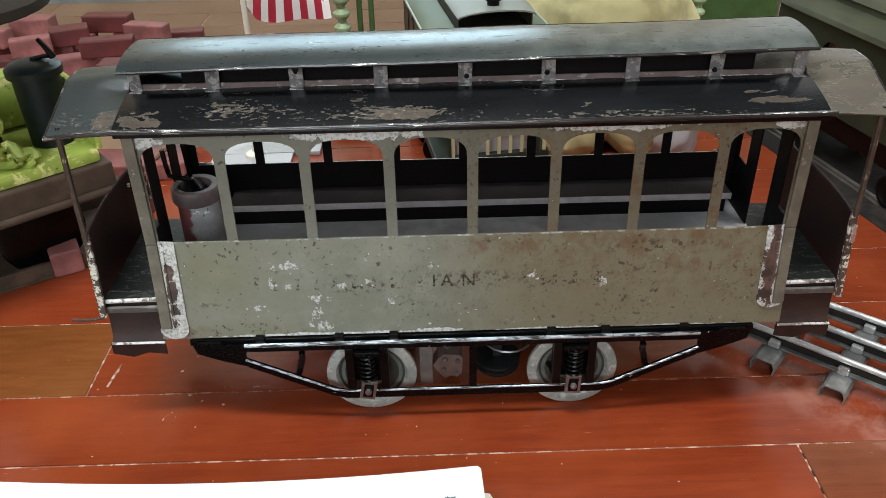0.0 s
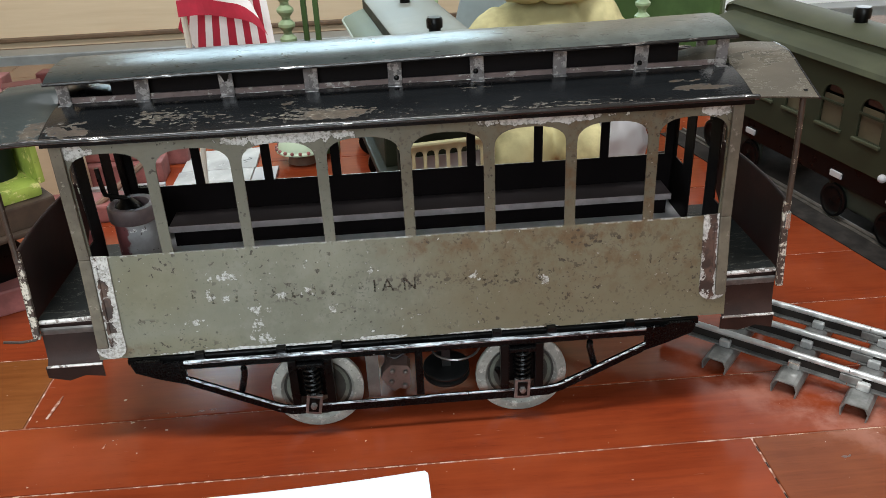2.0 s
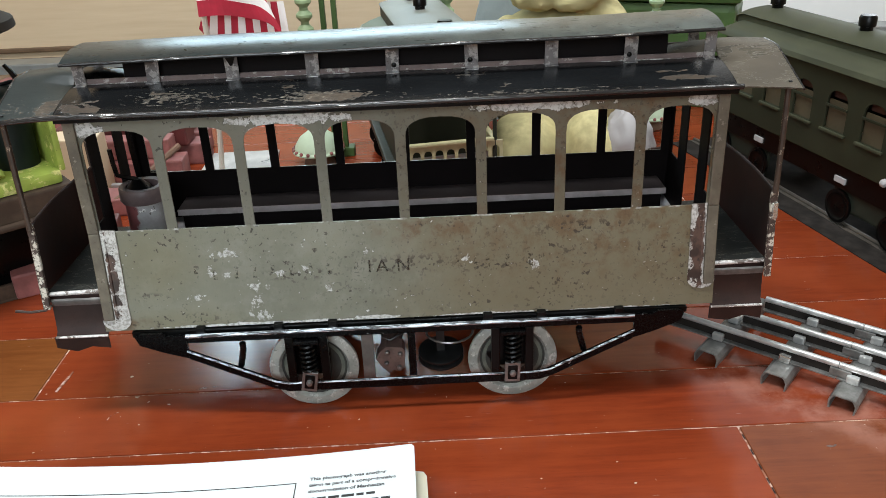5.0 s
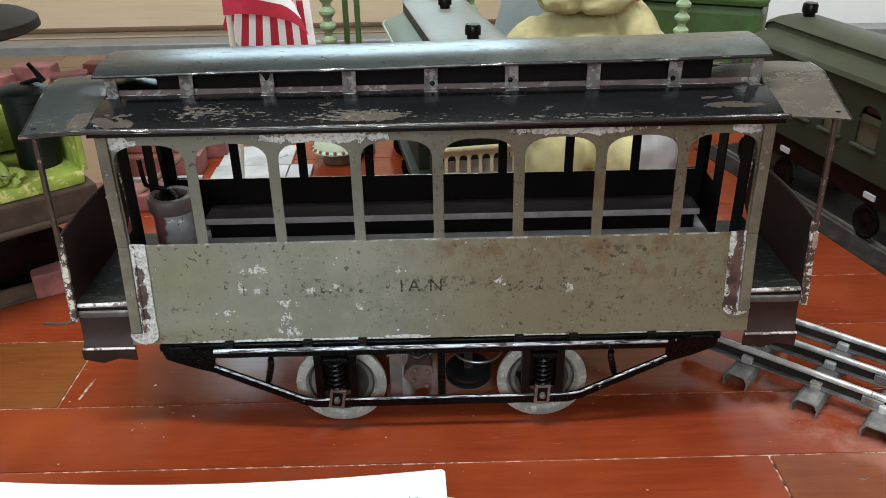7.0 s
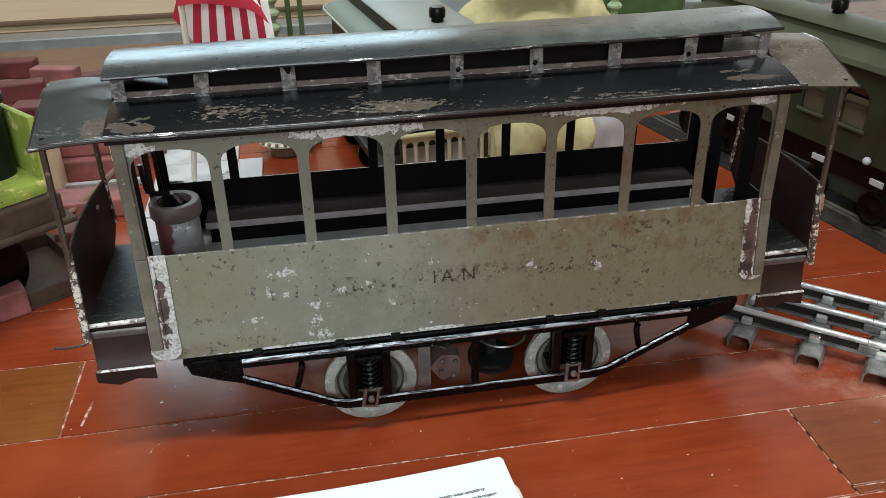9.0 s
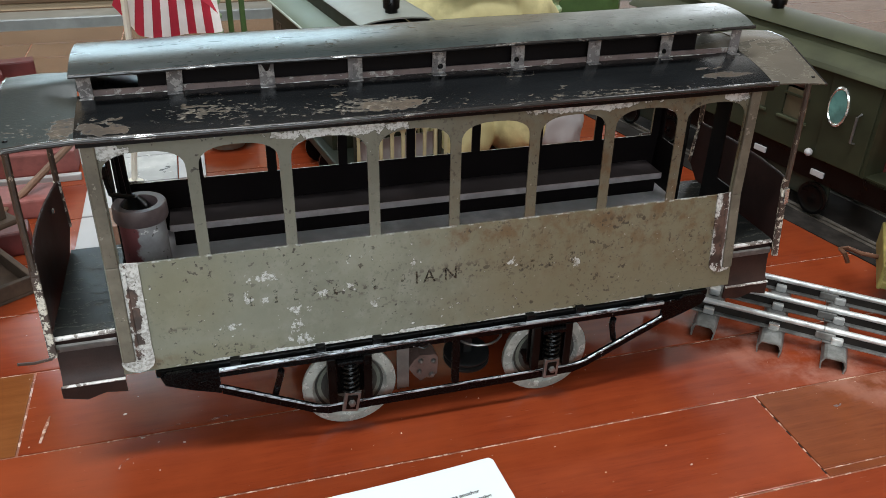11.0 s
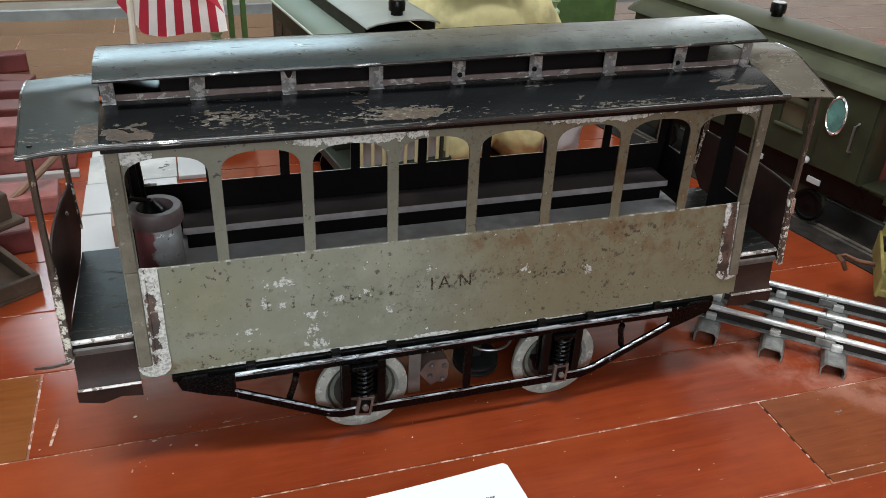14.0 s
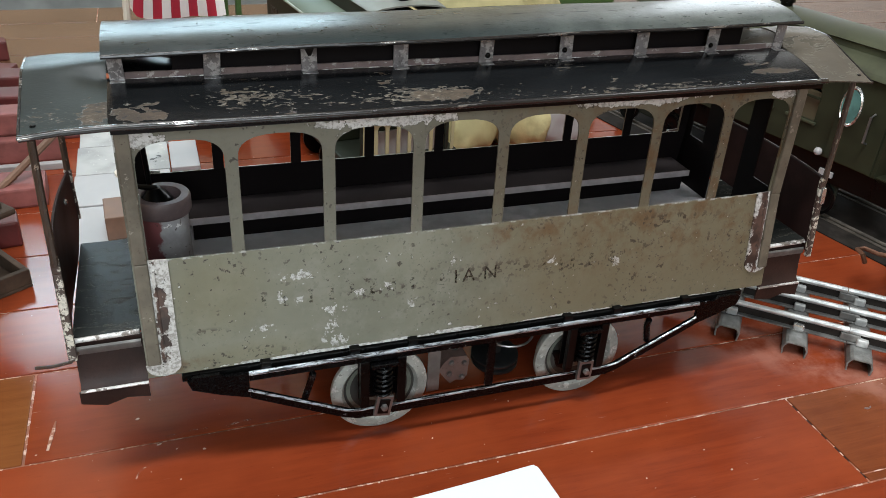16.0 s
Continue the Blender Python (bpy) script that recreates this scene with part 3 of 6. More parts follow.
def windowed_wall(breaks, z0, zs, za, zw, zt, thick):
    """A sheet in x and z with openings: breaks is a list of (x0, x1, kind), kind 'w' for a window, 'p' for a pillar, 'd' for a doorway.
    z0 foot, zs sill, za spring of the arch, zw crown, zt top."""
    t = bmesh.new()

    def face(pts):
        t.faces.new([t.verts.new((x, 0, z)) for x, z in pts])

    for x0, x1, kind in breaks:
        w, xm = x1 - x0, (x0 + x1) / 2
        if kind == "p":
            face([(x0, z0), (x1, z0), (x1, zs), (x0, zs)])
            face([(x0, zs), (x1, zs), (x1, za), (x0, za)])
            face([(x0, za), (x1, za), (x1, zt), (x0, zt)])
            continue
        if kind == "w":
            face([(x0, z0), (x1, z0), (x1, zs), (x0, zs)])
        arc = [(xm + w / 2 * u, za + (zw - za) * (1 - abs(u) ** 2.6) ** (1 / 2.6)) for u in (1, 0.985, 0.95, 0.89, 0.78, 0.6, 0.35, 0, -0.35, -0.6, -0.78, -0.89, -0.95, -0.985, -1)]
        face([(x0, zt), (x1, zt)] + arc)
    bmesh.ops.remove_doubles(t, verts=t.verts, dist=1e-6)
    bmesh.ops.recalc_face_normals(t, faces=t.faces)
    if t.faces[0].normal.y > 0:
        bmesh.ops.reverse_faces(t, faces=t.faces)
    bmesh.ops.solidify(t, geom=t.faces[:], thickness=thick)
    for f in t.faces:
        f.material_index = 1 if f.normal.y > 0.5 else 0
    return t


# ---- the room ----
def structure(name, bm, material, label, category):
    return tagged(obj(name, bm, material), label, category, kind="structure")


structure("floor", box(bmesh.new(), -2.2, 2.4, -2.0, 1.9, -0.80, -0.76), M_ROOMFLOOR, "brown linoleum floor of the room", "floor")
structure("ceiling", box(bmesh.new(), -2.2, 2.4, -2.0, 1.9, 1.90, 1.94), M_CEIL, "plain grey painted ceiling", "ceiling")
structure("wall_west", box(bmesh.new(), -2.26, -2.2, -2.0, 1.9, -0.76, 1.90), M_WALL, "tan wooden panelled wall", "wall")
structure("wall_east", box(bmesh.new(), 2.4, 2.46, -2.0, 1.9, -0.76, 1.90), M_WALL, "tan wooden panelled wall", "wall")
b = bmesh.new()
box(b, -2.2, -1.25, -2.06, -2.0, -0.76, 1.90)
box(b, 0.55, 2.4, -2.06, -2.0, -0.76, 1.90)
box(b, -1.25, 0.55, -2.06, -2.0, -0.76, 0.70)
box(b, -1.25, 0.55, -2.06, -2.0, 1.80, 1.90)
structure("wall_south", b, M_WALL, "tan panelled wall with a wide window opening", "wall")
# back wall: tan panelling with a window over it, white plaster at either end
b = bmesh.new()
box(b, -0.98, 0.70, 1.78, 1.84, -0.76, 0.545)
box(b, -0.98, 0.70, 1.78, 1.84, 0.795, 1.90)
box(b, -0.98, -0.50, 1.78, 1.84, 0.545, 0.795)
box(b, 0.27, 0.70, 1.78, 1.84, 0.545, 0.795)
structure("wall_north", b, M_WALL, "tan wooden panelled wall with dark moulding", "wall")
b = bmesh.new()
box(b, -2.2, -0.98, 1.78, 1.84, -0.76, 1.90)
box(b, 0.70, 0.98, 1.78, 1.84, -0.76, 1.90)
box(b, 1.72, 2.4, 1.78, 1.84, -0.76, 1.90)
box(b, 0.98, 1.72, 1.78, 1.84, -0.76, 0.20)
box(b, 0.98, 1.72, 1.78, 1.84, 0.90, 1.90)
box(b, -1.09, -0.98, 1.755, 1.78, -0.76, 1.34, 0.004)
structure("wall_north_plaster", b, M_WHITE, "white plastered wall beside the panelling", "wall")
b = bmesh.new()
for z in (-0.045, -0.018, 0.004):
    box(b, -0.978, 0.698, 1.770, 1.7798, z, z + 0.009, 0.002)
structure("trim", b, M_STRIPE, "dark horizontal mouldings on the tan panelling", "moulding")


def window_frame(name, x0, x1, y, z0, z1):
    e = tagged(empty(name, pose((x0 + x1) / 2, y, z0)), "white framed window out of view, letting daylight in", "window", kind="structure")
    w, h = (x1 - x0) / 2, z1 - z0
    b = bmesh.new()
    box(b, -w, w, -0.02, 0.02, 0, 0.04, 0.003)
    box(b, -w, w, -0.02, 0.02, h - 0.04, h, 0.003)
    box(b, -w, -w + 0.04, -0.02, 0.02, 0.04, h - 0.04, 0.003)
    box(b, w - 0.04, w, -0.02, 0.02, 0.04, h - 0.04, 0.003)
    box(b, -0.015, 0.015, -0.018, 0.018, 0.04, h - 0.04, 0.003)
    part("window_frame", b, M_WHITE, e)
    b = bmesh.new()
    box(b, -w - 0.03, w + 0.03, -0.05, 0.03, -0.025, 0, 0.004)
    part("window_sill", b, M_WHITE, e)


window_frame("window_1", -0.50, 0.27, 1.81, 0.545, 0.795)
# made-up window, there for the added light on the right
window_frame("added_window_3", 0.98, 1.72, 1.81, 0.20, 0.90)
window_frame("window_2", -1.25, 0.55, -2.03, 0.70, 1.80)

# table: an under-frame, and the boards laid on it
b = bmesh.new()
box(b, -1.3, 1.5, -0.25, 1.59, -0.06, -0.020)
for x in (-1.2, 1.4):
    for y in (-0.15, 1.34):
        box(b, x - 0.04, x + 0.04, y - 0.04, y + 0.04, -0.76, -0.06, 0.004)
table = structure("table_frame", b, M_BROWN, "wooden frame under the boarded table top", "table")
structure("board_joints", box(bmesh.new(), -1.299, 1.499, -0.249, 1.589, -0.0022, -0.0008), M_GAP, "pale dusty filler showing in the joints of the boards", "filler")
b = bmesh.new()
box(b, -1.3, 1.5, 1.600, 1.70, -0.09, -0.02, 0.004)
box(b, -1.3, 1.5, 1.655, 1.712, -0.02, 0.004, 0.003)
structure("back_ledge", b, M_LEDGE, "grey metal ledge with a dark channel behind the table", "ledge")

# ---- the streetcar ----
CX, CY = 0.064, 0.538
car = tagged(empty("toy_streetcar", pose(CX, CY, 0)), "old worn olive and black tinplate toy streetcar on the boards", "toy streetcar")
X0, X1 = -0.2035, 0.2035
SILL, TOP = 0.1410, 0.2222


def wall_y(z, s):
    """Where the side (s -1 or 1) stands at height z: it leans out below the window sill, and in a little above it."""
    lean = 0.0089 * (SILL - z) / 0.0695 if z < SILL else -0.0015 * (z - SILL) / 0.07
    return 0.007 + s * (0.055 + lean)


def onto_wall(bm, s):
    """Moves a piece built about y = 0 onto the leaning side."""
    for v in bm.verts:
        v.co.y += wall_y(v.co.z, s)
    return bm


PILLARS = [-0.1523 + 0.0498 * i for i in range(7)]
breaks, x = [], X0
for p in PILLARS:
    breaks += [(x + (0.0085 if x == X0 else 0), p, "w"), (p, p + 0.0066, "p")]
    x = p + 0.0066
breaks = [(X0, X0 + 0.0085, "p")] + breaks + [(x, X1 - 0.0085, "w"), (X1 - 0.0085, X1, "p")]
for s, turn in ((-1, 0), (1, 180)):
    w = windowed_wall(breaks, 0.0724, SILL, 0.1947, 0.2072, TOP, 0.0011)
    bmesh.ops.transform(w, matrix=pose(0, 0, 0, 0, 0, turn), verts=w.verts)
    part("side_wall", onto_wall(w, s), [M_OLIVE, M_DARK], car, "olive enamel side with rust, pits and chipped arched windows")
# bulkheads with a doorway between two narrow lights
for x, turn in ((X0 + 0.0015, -90), (X1 - 0.0015, 90)):
    w = windowed_wall([(-0.0525, -0.047, "p"), (-0.047, -0.030, "w"), (-0.030, -0.014, "p"), (-0.014, 0.014, "d"), (0.014, 0.030, "p"), (0.030, 0.047, "w"), (0.047, 0.0525, "p")],
                      0.0725, SILL, 0.1947, 0.2072, 0.2175, 0.001)
    bmesh.ops.transform(w, matrix=pose(x, 0.007, 0, 0, 0, turn), verts=w.verts)
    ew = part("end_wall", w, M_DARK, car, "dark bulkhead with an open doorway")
    for s in (-1, 1):
        b = bmesh.new()
        slab(b, [(0.007 + s * 0.0526, 0.0735), (wall_y(0.0735, s) - s * 0.0014, 0.0735), (wall_y(SILL, s) - s * 0.0014, SILL), (0.007 + s * 0.0526, SILL)], -0.0005, 0.0005, pose(x, 0, 0, 0, 0, 90))
        part("gusset", b, M_DARK, ew)
b = bmesh.new()
box(b, X0 + 0.001, X1 - 0.001, -0.0500, 0.0640, 0.074, 0.102)
part("floor_pan", b, M_FLOOR_IN, car, "dusty grey floor pan")
# added dark plate, shade under the pale pan put into its colour
b = bmesh.new()
box(b, X0 + 0.0012, X1 - 0.0012, -0.0490, 0.0630, 0.0724, 0.0738)
part("underside", b, M_DARK, car, "dark plate added for the shade under the floor pan")
for s in (-1, 1):
    b = bmesh.new()
    ya, yb = sorted((wall_y(0.1165, s) - s * 0.0030, s * 0.0365))
    box(b, -0.172, 0.194, ya, yb, 0.1165, 0.1195, 0.0006)
    ba = part("bench", b, M_BENCHTOP, car, "narrow dark tin bench along the side")
    # pale edge and black front: lit and shaded faces given as colours
    b = bmesh.new()
    ya, yb = sorted((s * 0.0364, s * 0.0352))
    box(b, -0.172, 0.194, ya, yb, 0.1150, 0.1197, 0.0004)
    part("bench_edge", b, M_BENCH, ba, "pinkish grey front edge, its light put into the colour")
    b = bmesh.new()
    yc, yd = sorted((s * 0.041, s * 0.0400))
    box(b, -0.170, 0.192, yc, yd, 0.1021, 0.1165)
    part("bench_front", b, M_DARK, ba)

# corner posts and flaked corner strips
for x, sgn in ((X0, 1), (X1, -1)):
    for y in (-1, 1):
        b = bmesh.new()
        xa, xb = sorted((x + sgn * 0.0008, x + sgn * 0.0078))
        ya, yb = sorted((y * 0.0003, y * 0.0026))
        for za, zb in ((0.0812 if sgn > 0 else 0.0875, SILL), (SILL, 0.2165)):
            box(b, xa, xb, ya, yb, za, zb, 0.0008)
        part("corner_post", onto_wall(b, y), M_POST, car, "rusty half-round corner post")
        b = bmesh.new()
        xa, xb = (x + sgn * 0.0080, x + sgn * 0.0178)
        zb = 0.0730 if sgn > 0 else 0.0840
        # the foot of the strip curls round under the post
        far, near = x - sgn * 0.0002, x + sgn * 0.0182
        mid, half = (far + near) / 2, (near - far) / 2
        out = [(xa, SILL + 0.0015), (xa, zb + 0.0078), (far, zb + 0.0076)] + [(mid - half * math.cos(a), zb + 0.0070 - 0.0070 * math.sin(a)) for a in (0.2, 0.6, 1.0, 1.57, 2.14, 2.6, 2.95)] + [(near, zb + 0.009), (xb, zb + 0.016), (xb, SILL + 0.0010)]
        ya, yb = sorted((y * 0.0003, y * 0.0012))
        slab(b, out, ya, yb)
        st = part("corner_strip", onto_wall(b, y), M_STRIP, car, "corner strip with white paint flaking off")
        b = bmesh.new()
        tube(b, [(x + sgn * 0.0098, y * 0.0013, z) for z in (zb + 0.012, 0.10, 0.12, SILL - 0.004)], 0.0011, 8)
        part("bead", onto_wall(b, y), M_STRIP, st, smooth=True)


# roof
def arch(y, half, ze, zc):
    u = min(1.0, abs(y) / half)
    return zc - (zc - ze) * u ** 2.1


HR = 0.0575
b = bmesh.new()
# the long opening under the clerestory is left between the two roof slopes
for s in (-1, 1):
    ys = [s * (HR - (HR - 0.0150) * i / 9) for i in range(10)]
    sheet(b, [[(x, y, arch(y, HR, 0.2200, 0.2298)) for y in ys] for x in (-0.2035, -0.1, 0.0, 0.1, 0.2037)], 0.0009)
part("roof", b, M_ROOF, car, "black japanned roof, flaking to brown undercoat", True)
def hood_height(u, y):
    """Height of an end hood, u from 0 at the roof's end to 1 at its lip: the roof's slope at first, then a barrel of its own; its back runs in under the clerestory."""
    k = abs(y) / HR
    slope = arch(y, HR, 0.2203, 0.2298)
    hump = 0.0062 * max(0.0, 1 - (abs(y) / 0.0165) ** 4) if abs(y) < 0.0165 else 0.0
    barrel = 0.2200 + 0.0160 * min(1.0, (1 - k) / 0.82) ** 1.08
    f = max(0.0, min(1.0, u / 0.55))
    f = f * f * (3 - 2 * f)
    return (slope + hump) * (1 - f) + barrel * f - max(0.0, u) ** 2 * (0.0025 * k ** 3 + 0.0020 * (1 - k * k))


for s, xa, xb, mt, lab in ((-1, -0.2035, -0.2415, M_HOOD_L, "black speckled end hood of the roof"), (1, 0.2037, 0.2428, M_HOOD_R, "bare brown metal end hood of the roof")):
    b = bmesh.new()
    ys = [HR * (2 * i / 28 - 1) for i in range(29)]
    sheet(b, [[(xa + (xb - xa) * i / 10, y, hood_height(i / 10, y)) for y in ys] for i in range(11)], 0.0009)
    hood = part("end_hood", b, mt, car, lab, True)
    # the tongue that runs in under the clerestory roof
    b = bmesh.new()
    ys = [0.0138 * (2 * i / 10 - 1) for i in range(11)]
    sheet(b, [[(xa - s * 0.034 * i / 6, y, hood_height(0, y) - 0.0006 - 0.0045 * (i / 6) ** 2) for y in ys] for i in range(7)], 0.0007)
    part("tongue", b, M_BLACK if s < 0 else mt, hood, smooth=True)
    b = bmesh.new()
    tube(b, [(xb, HR * (2 * i / 20 - 1), hood_height(1, HR * (2 * i / 20 - 1)) - 0.0005) for i in range(21)], 0.0009, 6)
    part("hood_edge", b, M_RAIL, hood, smooth=True)
    for y in (-0.0505, 0.0505):
        b = bmesh.new()
        lathe(b, [(0.0, 0.0001), (0.0012, 0.0), (0.0014, -0.0003), (0.0014, -0.001)], 12, pose(xb - s * 0.006, y, hood_height(0.85, y) + 0.0003, -20 if y < 0 else 20))
        part("rivet", b, M_BLACK, hood)
for s in (-1, 1):
    b = bmesh.new()
    tube(b, [(-0.2415, s * HR, 0.2172), (-0.225, s * HR, 0.2190), (-0.2035, s * (HR + 0.0005), 0.2200), (-0.1, s * (HR + 0.0012), 0.2198), (0.05, s * (HR + 0.0010), 0.2202), (0.2037, s * (HR + 0.0005), 0.2206), (0.2060, s * HR, 0.2203)], 0.0017, 10)
    ee = part("eave_edge", b, M_RAIL, car, "rolled eave edge, worn metal and painted highlight streaks", True)
    # black strip painting the overhang's shadow along the head of the wall
    b = bmesh.new()
    ya, yb = sorted((s * (HR - 0.0008), s * (HR + 0.0004)))
    box(b, -0.2030, 0.2040, ya, yb, 0.2162, 0.2192, 0.0003)
    part("eave_shadow", b, M_BLACK, ee, "black strip added as the shadow under the eave")
# clerestory: low deck boards, brackets, and the top roof
for s in (-1, 1):
    b = bmesh.new()
    ya, yb = sorted((s * 0.0150, s * 0.0162))
    box(b, -0.200, 0.200, ya, yb, 0.2270, 0.2322)
    cb = part("clerestory_board", b, M_PINK, car, "faded pinkish strip at the foot of the clerestory")
    b = bmesh.new()
    tube(b, [(-0.199 + 0.0398 * i, s * 0.0166, 0.2286 + 0.0003 * math.sin(2.3 * i)) for i in range(11)], 0.0006, 6)
    part("board_foot", b, M_LIP, cb, "bright worn edge")
    for i, xk in enumerate([-0.1985] + [-0.1530 + 0.0501 * j for j in range(7)] + [0.1975]):
        ends = i in (0, 8)
        w = 0.0042 if not ends else 0.0036
        turn = pose(xk, 0, 0.2285) @ pose(0, 0, 0, 0, (-4, 5, -2, 0, 2, -3, 1, 2, 3)[i] * 0.6) @ pose(0, 0, -0.2285)
        b = bmesh.new()
        ya, yb = sorted((s * 0.0165, s * 0.0175))
        box(b, -w, w, ya, yb, 0.2285, 0.2468 + 0.0095 * (xk + 0.2105), 0.0003, turn)
        ya, yb = sorted((s * 0.0172, s * 0.0212))
        box(b, -w, w, ya, yb, 0.2280, 0.2290, 0.0003, turn)
        br = part("bracket", b, M_BRACKET, car, "small tin bracket with worn paint")
        if i == 2:
            # this bracket was bent: its upper corner is folded over
            b = bmesh.new()
            yf = s * 0.0179
            slab(b, [(-0.0046, 0.0172), (-0.0005, 0.0086), (0.0010, 0.0090), (0.0046, 0.0174)], min(yf, s * 0.0184), max(yf, s * 0.0184), turn @ pose(0, 0, 0.2285))
            part("fold", b, M_BLACK, br, "blackened folded corner")
        elif i in (4, 5, 7):
            b = bmesh.new()
            lathe(b, [(0.0, 0.0012), (0.0013, 0.0009), (0.0018, 0.0), (0.0018, -0.0004)], 10, turn @ pose((-1) ** i * 0.0009, s * 0.0173, 0.2318 + 0.0012 * (i % 3), 90 if s < 0 else -90))
            part("rivet", b, M_BLACK, br)
# added sheets, stand in for the dark interior between the brackets
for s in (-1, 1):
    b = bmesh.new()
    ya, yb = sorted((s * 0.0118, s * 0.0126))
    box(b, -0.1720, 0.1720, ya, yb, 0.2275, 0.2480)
    part("clerestory_dark_sheet", b, M_DARK, car, "added dark sheet for the dark inside behind the clerestory brackets")
b = bmesh.new()
HM = 0.0300


def flat_arch(y, half, ze, zc):
    return zc - (zc - ze) * min(1.0, abs(y) / half) ** 2.6


def lift(x):
    return 0.2452 + 0.0095 * (x + 0.2105)


xs = [-0.2040 + 0.4052 * i / 12 for i in range(13)]
sheet(b, [[(x, HM * (2 * i / 14 - 1), flat_arch(HM * (2 * i / 14 - 1), HM, lift(x), lift(x) + 0.0050) + 0.0003 * math.sin(40 * x)) for i in range(15)] for x in xs], 0.0009)
top = part("clerestory_roof", b, M_MONITOR, car, "glossy black clerestory roof worn towards one end", True)
for s in (-1, 1):
    b = bmesh.new()
    tube(b, [(x, s * (HM + 0.0003), lift(x) - 0.0004 + 0.0003 * math.sin(40 * x)) for x in xs], 0.0011, 8)
    part("clerestory_edge", b, M_RAIL, top, "bright worn edge", True)

# end platforms
for s in (-1, 1):
    xi, xo = s * 0.2037, s * 0.2385
    xa, xb = min(xi, xo), max(xi, xo)
    b = bmesh.new()
    box(b, xa, xb, -0.0485, 0.054, 0.0990, 0.1005, 0.0004)
    plat = part("platform", b, M_PLATE, car, "dark steel end platform")
    for y in (-1, 1):
        b = bmesh.new()
        tube(b, [(xa + 0.001, y * 0.0490, 0.0985), (xb - 0.001, y * 0.0490, 0.0992)], 0.0015, 10)
        part("platform_nosing", b, M_LIP, plat, "worn bright rolled edge", True)
        b = bmesh.new()
        yy = y * 0.0485
        sheet(b, [[(x, yy + y * dy, z) for dy, z in ((-0.0005, 0.0975), (0.0002, 0.090), (0.0012, 0.080), (0.0028, 0.071), (0.0060, 0.0680))] for x in (xa, (xa + xb) / 2, xb)], 0.0008)
        tube(b, [(xa + 0.001, yy + y * 0.0006, 0.0935), (xb - 0.001, yy + y * 0.0006, 0.0935)], 0.0005, 6)
        step = part("step", b, M_STEP, plat, "rust-brown step plate", True)
        b = bmesh.new()
        sheet(b, [[(x, yy + y * dy, z) for dy, z in ((0.0058, 0.0684), (0.0066, 0.0678), (0.0067, 0.0590 + 0.002 * math.sin(200 * x)))] for x in (xa - 0.001, xa + 0.012, xb - 0.012, xb)], 0.0008)
        part("step_lip", b, M_STEP, step)
        b = bmesh.new()
        tube(b, [(xa, yy + y * 0.0062, 0.0682), (xb, yy + y * 0.0062, 0.0682)], 0.0009, 6)
        part("step_edge", b, M_LIP, step, "bright worn edge")
        b = bmesh.new()
        sheet(b, [[(x, yy + y * dy, z) for dy, z in ((0.0016, 0.0952), (0.0026, 0.0942), (0.0026, 0.0915), (0.0018, 0.0900))] for x in (xa + 0.001, (xa + xb) / 2, xb - 0.001)], 0.0006)
        part("second_edge", b, M_EDGE, step, "dull silvery folded edge", True)
    # dash with rounded foot, bowed a little
    b = bmesh.new()
    rows = []
    for i in range(9):
        v = i / 4 - 1
        xx = s * (0.2390 + 0.0040 * (1 - v * v))
        zb = {0: 0.094, 6: 0.0915, 7: 0.0965, 8: 0.112}.get(i, 0.0900)
        rows.append([(xx, 0.007 + v * (wall_y(z, 1) - 0.007), z) for z in (zb, 0.12, SILL, 0.1470)])
    sheet(b, rows, 0.0010)
    dash = part("dash_panel", b, M_DASH, car, "dark maroon curved dash panel", True)
    b = bmesh.new()
    tube(b, [r[3] for r in rows], 0.0011, 6)
    part("dash_rim", b, M_DASH, dash, smooth=True)
    for y in (-1, 1):
        b = bmesh.new()
        tube(b, [(s * 0.2378, y * 0.0010, 0.2180), (s * 0.2387, y * 0.0008, 0.18), (s * 0.2390, y * 0.0006, SILL + 0.004)], 0.0019, 8)
        part("platform_post", onto_wall(b, y), M_THINPOST, car, "thin rusty platform post", True)
        b = bmesh.new()
        box(b, s * 0.2390 - 0.0022, s * 0.2390 + 0.0022, -0.0012, 0.0016, 0.0900 if y < 0 else 0.1120, 0.1405, 0.0007)
        box(b, s * 0.2390 - 0.0022, s * 0.2390 + 0.0022, -0.0012, 0.0016, 0.1405, 0.1480, 0.0007)
        part("dash_edge", onto_wall(b, y), M_DASHEDGE, dash, "edge strip with flaking paint")
        if s > 0 and y < 0:
            b = bmesh.new()
            box(b, 0.2377, 0.2412, -0.0030, -0.0012, 0.1300, 0.1410, 0.0006)
            part("dash_edge", onto_wall(b, y), M_TIN, dash, "bright bare metal patch")
    if s < 0:
        b = bmesh.new()
        lathe(b, [(0.0, 0.0012), (0.0014, 0.0009), (0.0018, 0.0), (0.0018, -0.0006)], 10, pose(-0.2400, 0.036, 0.139, 0, 90))
        part("rivet", b, M_TIN, dash, "bright rivet")
b = bmesh.new()
tube(b, [(-0.2560, -0.062, 0.094), (-0.2485, -0.058, 0.0905), (-0.240, -0.0555, 0.0900), (-0.236, -0.050, 0.092)], 0.0009, 6)
part("wire_hook", b, M_THINPOST, car, smooth=True)

# stove with its lid and crank, by one bulkhead
stove = (-0.186, 0.015)
b = bmesh.new()
lathe(b, [(0.0, 0.1022), (0.0140, 0.1022), (0.0143, 0.104), (0.0140, 0.1385), (0.0, 0.1385)], 28, pose(*stove, 0))
drum = part("stove", b, M_STOVE, car, "grey and red chipped drum with a lid", True)
b = bmesh.new()
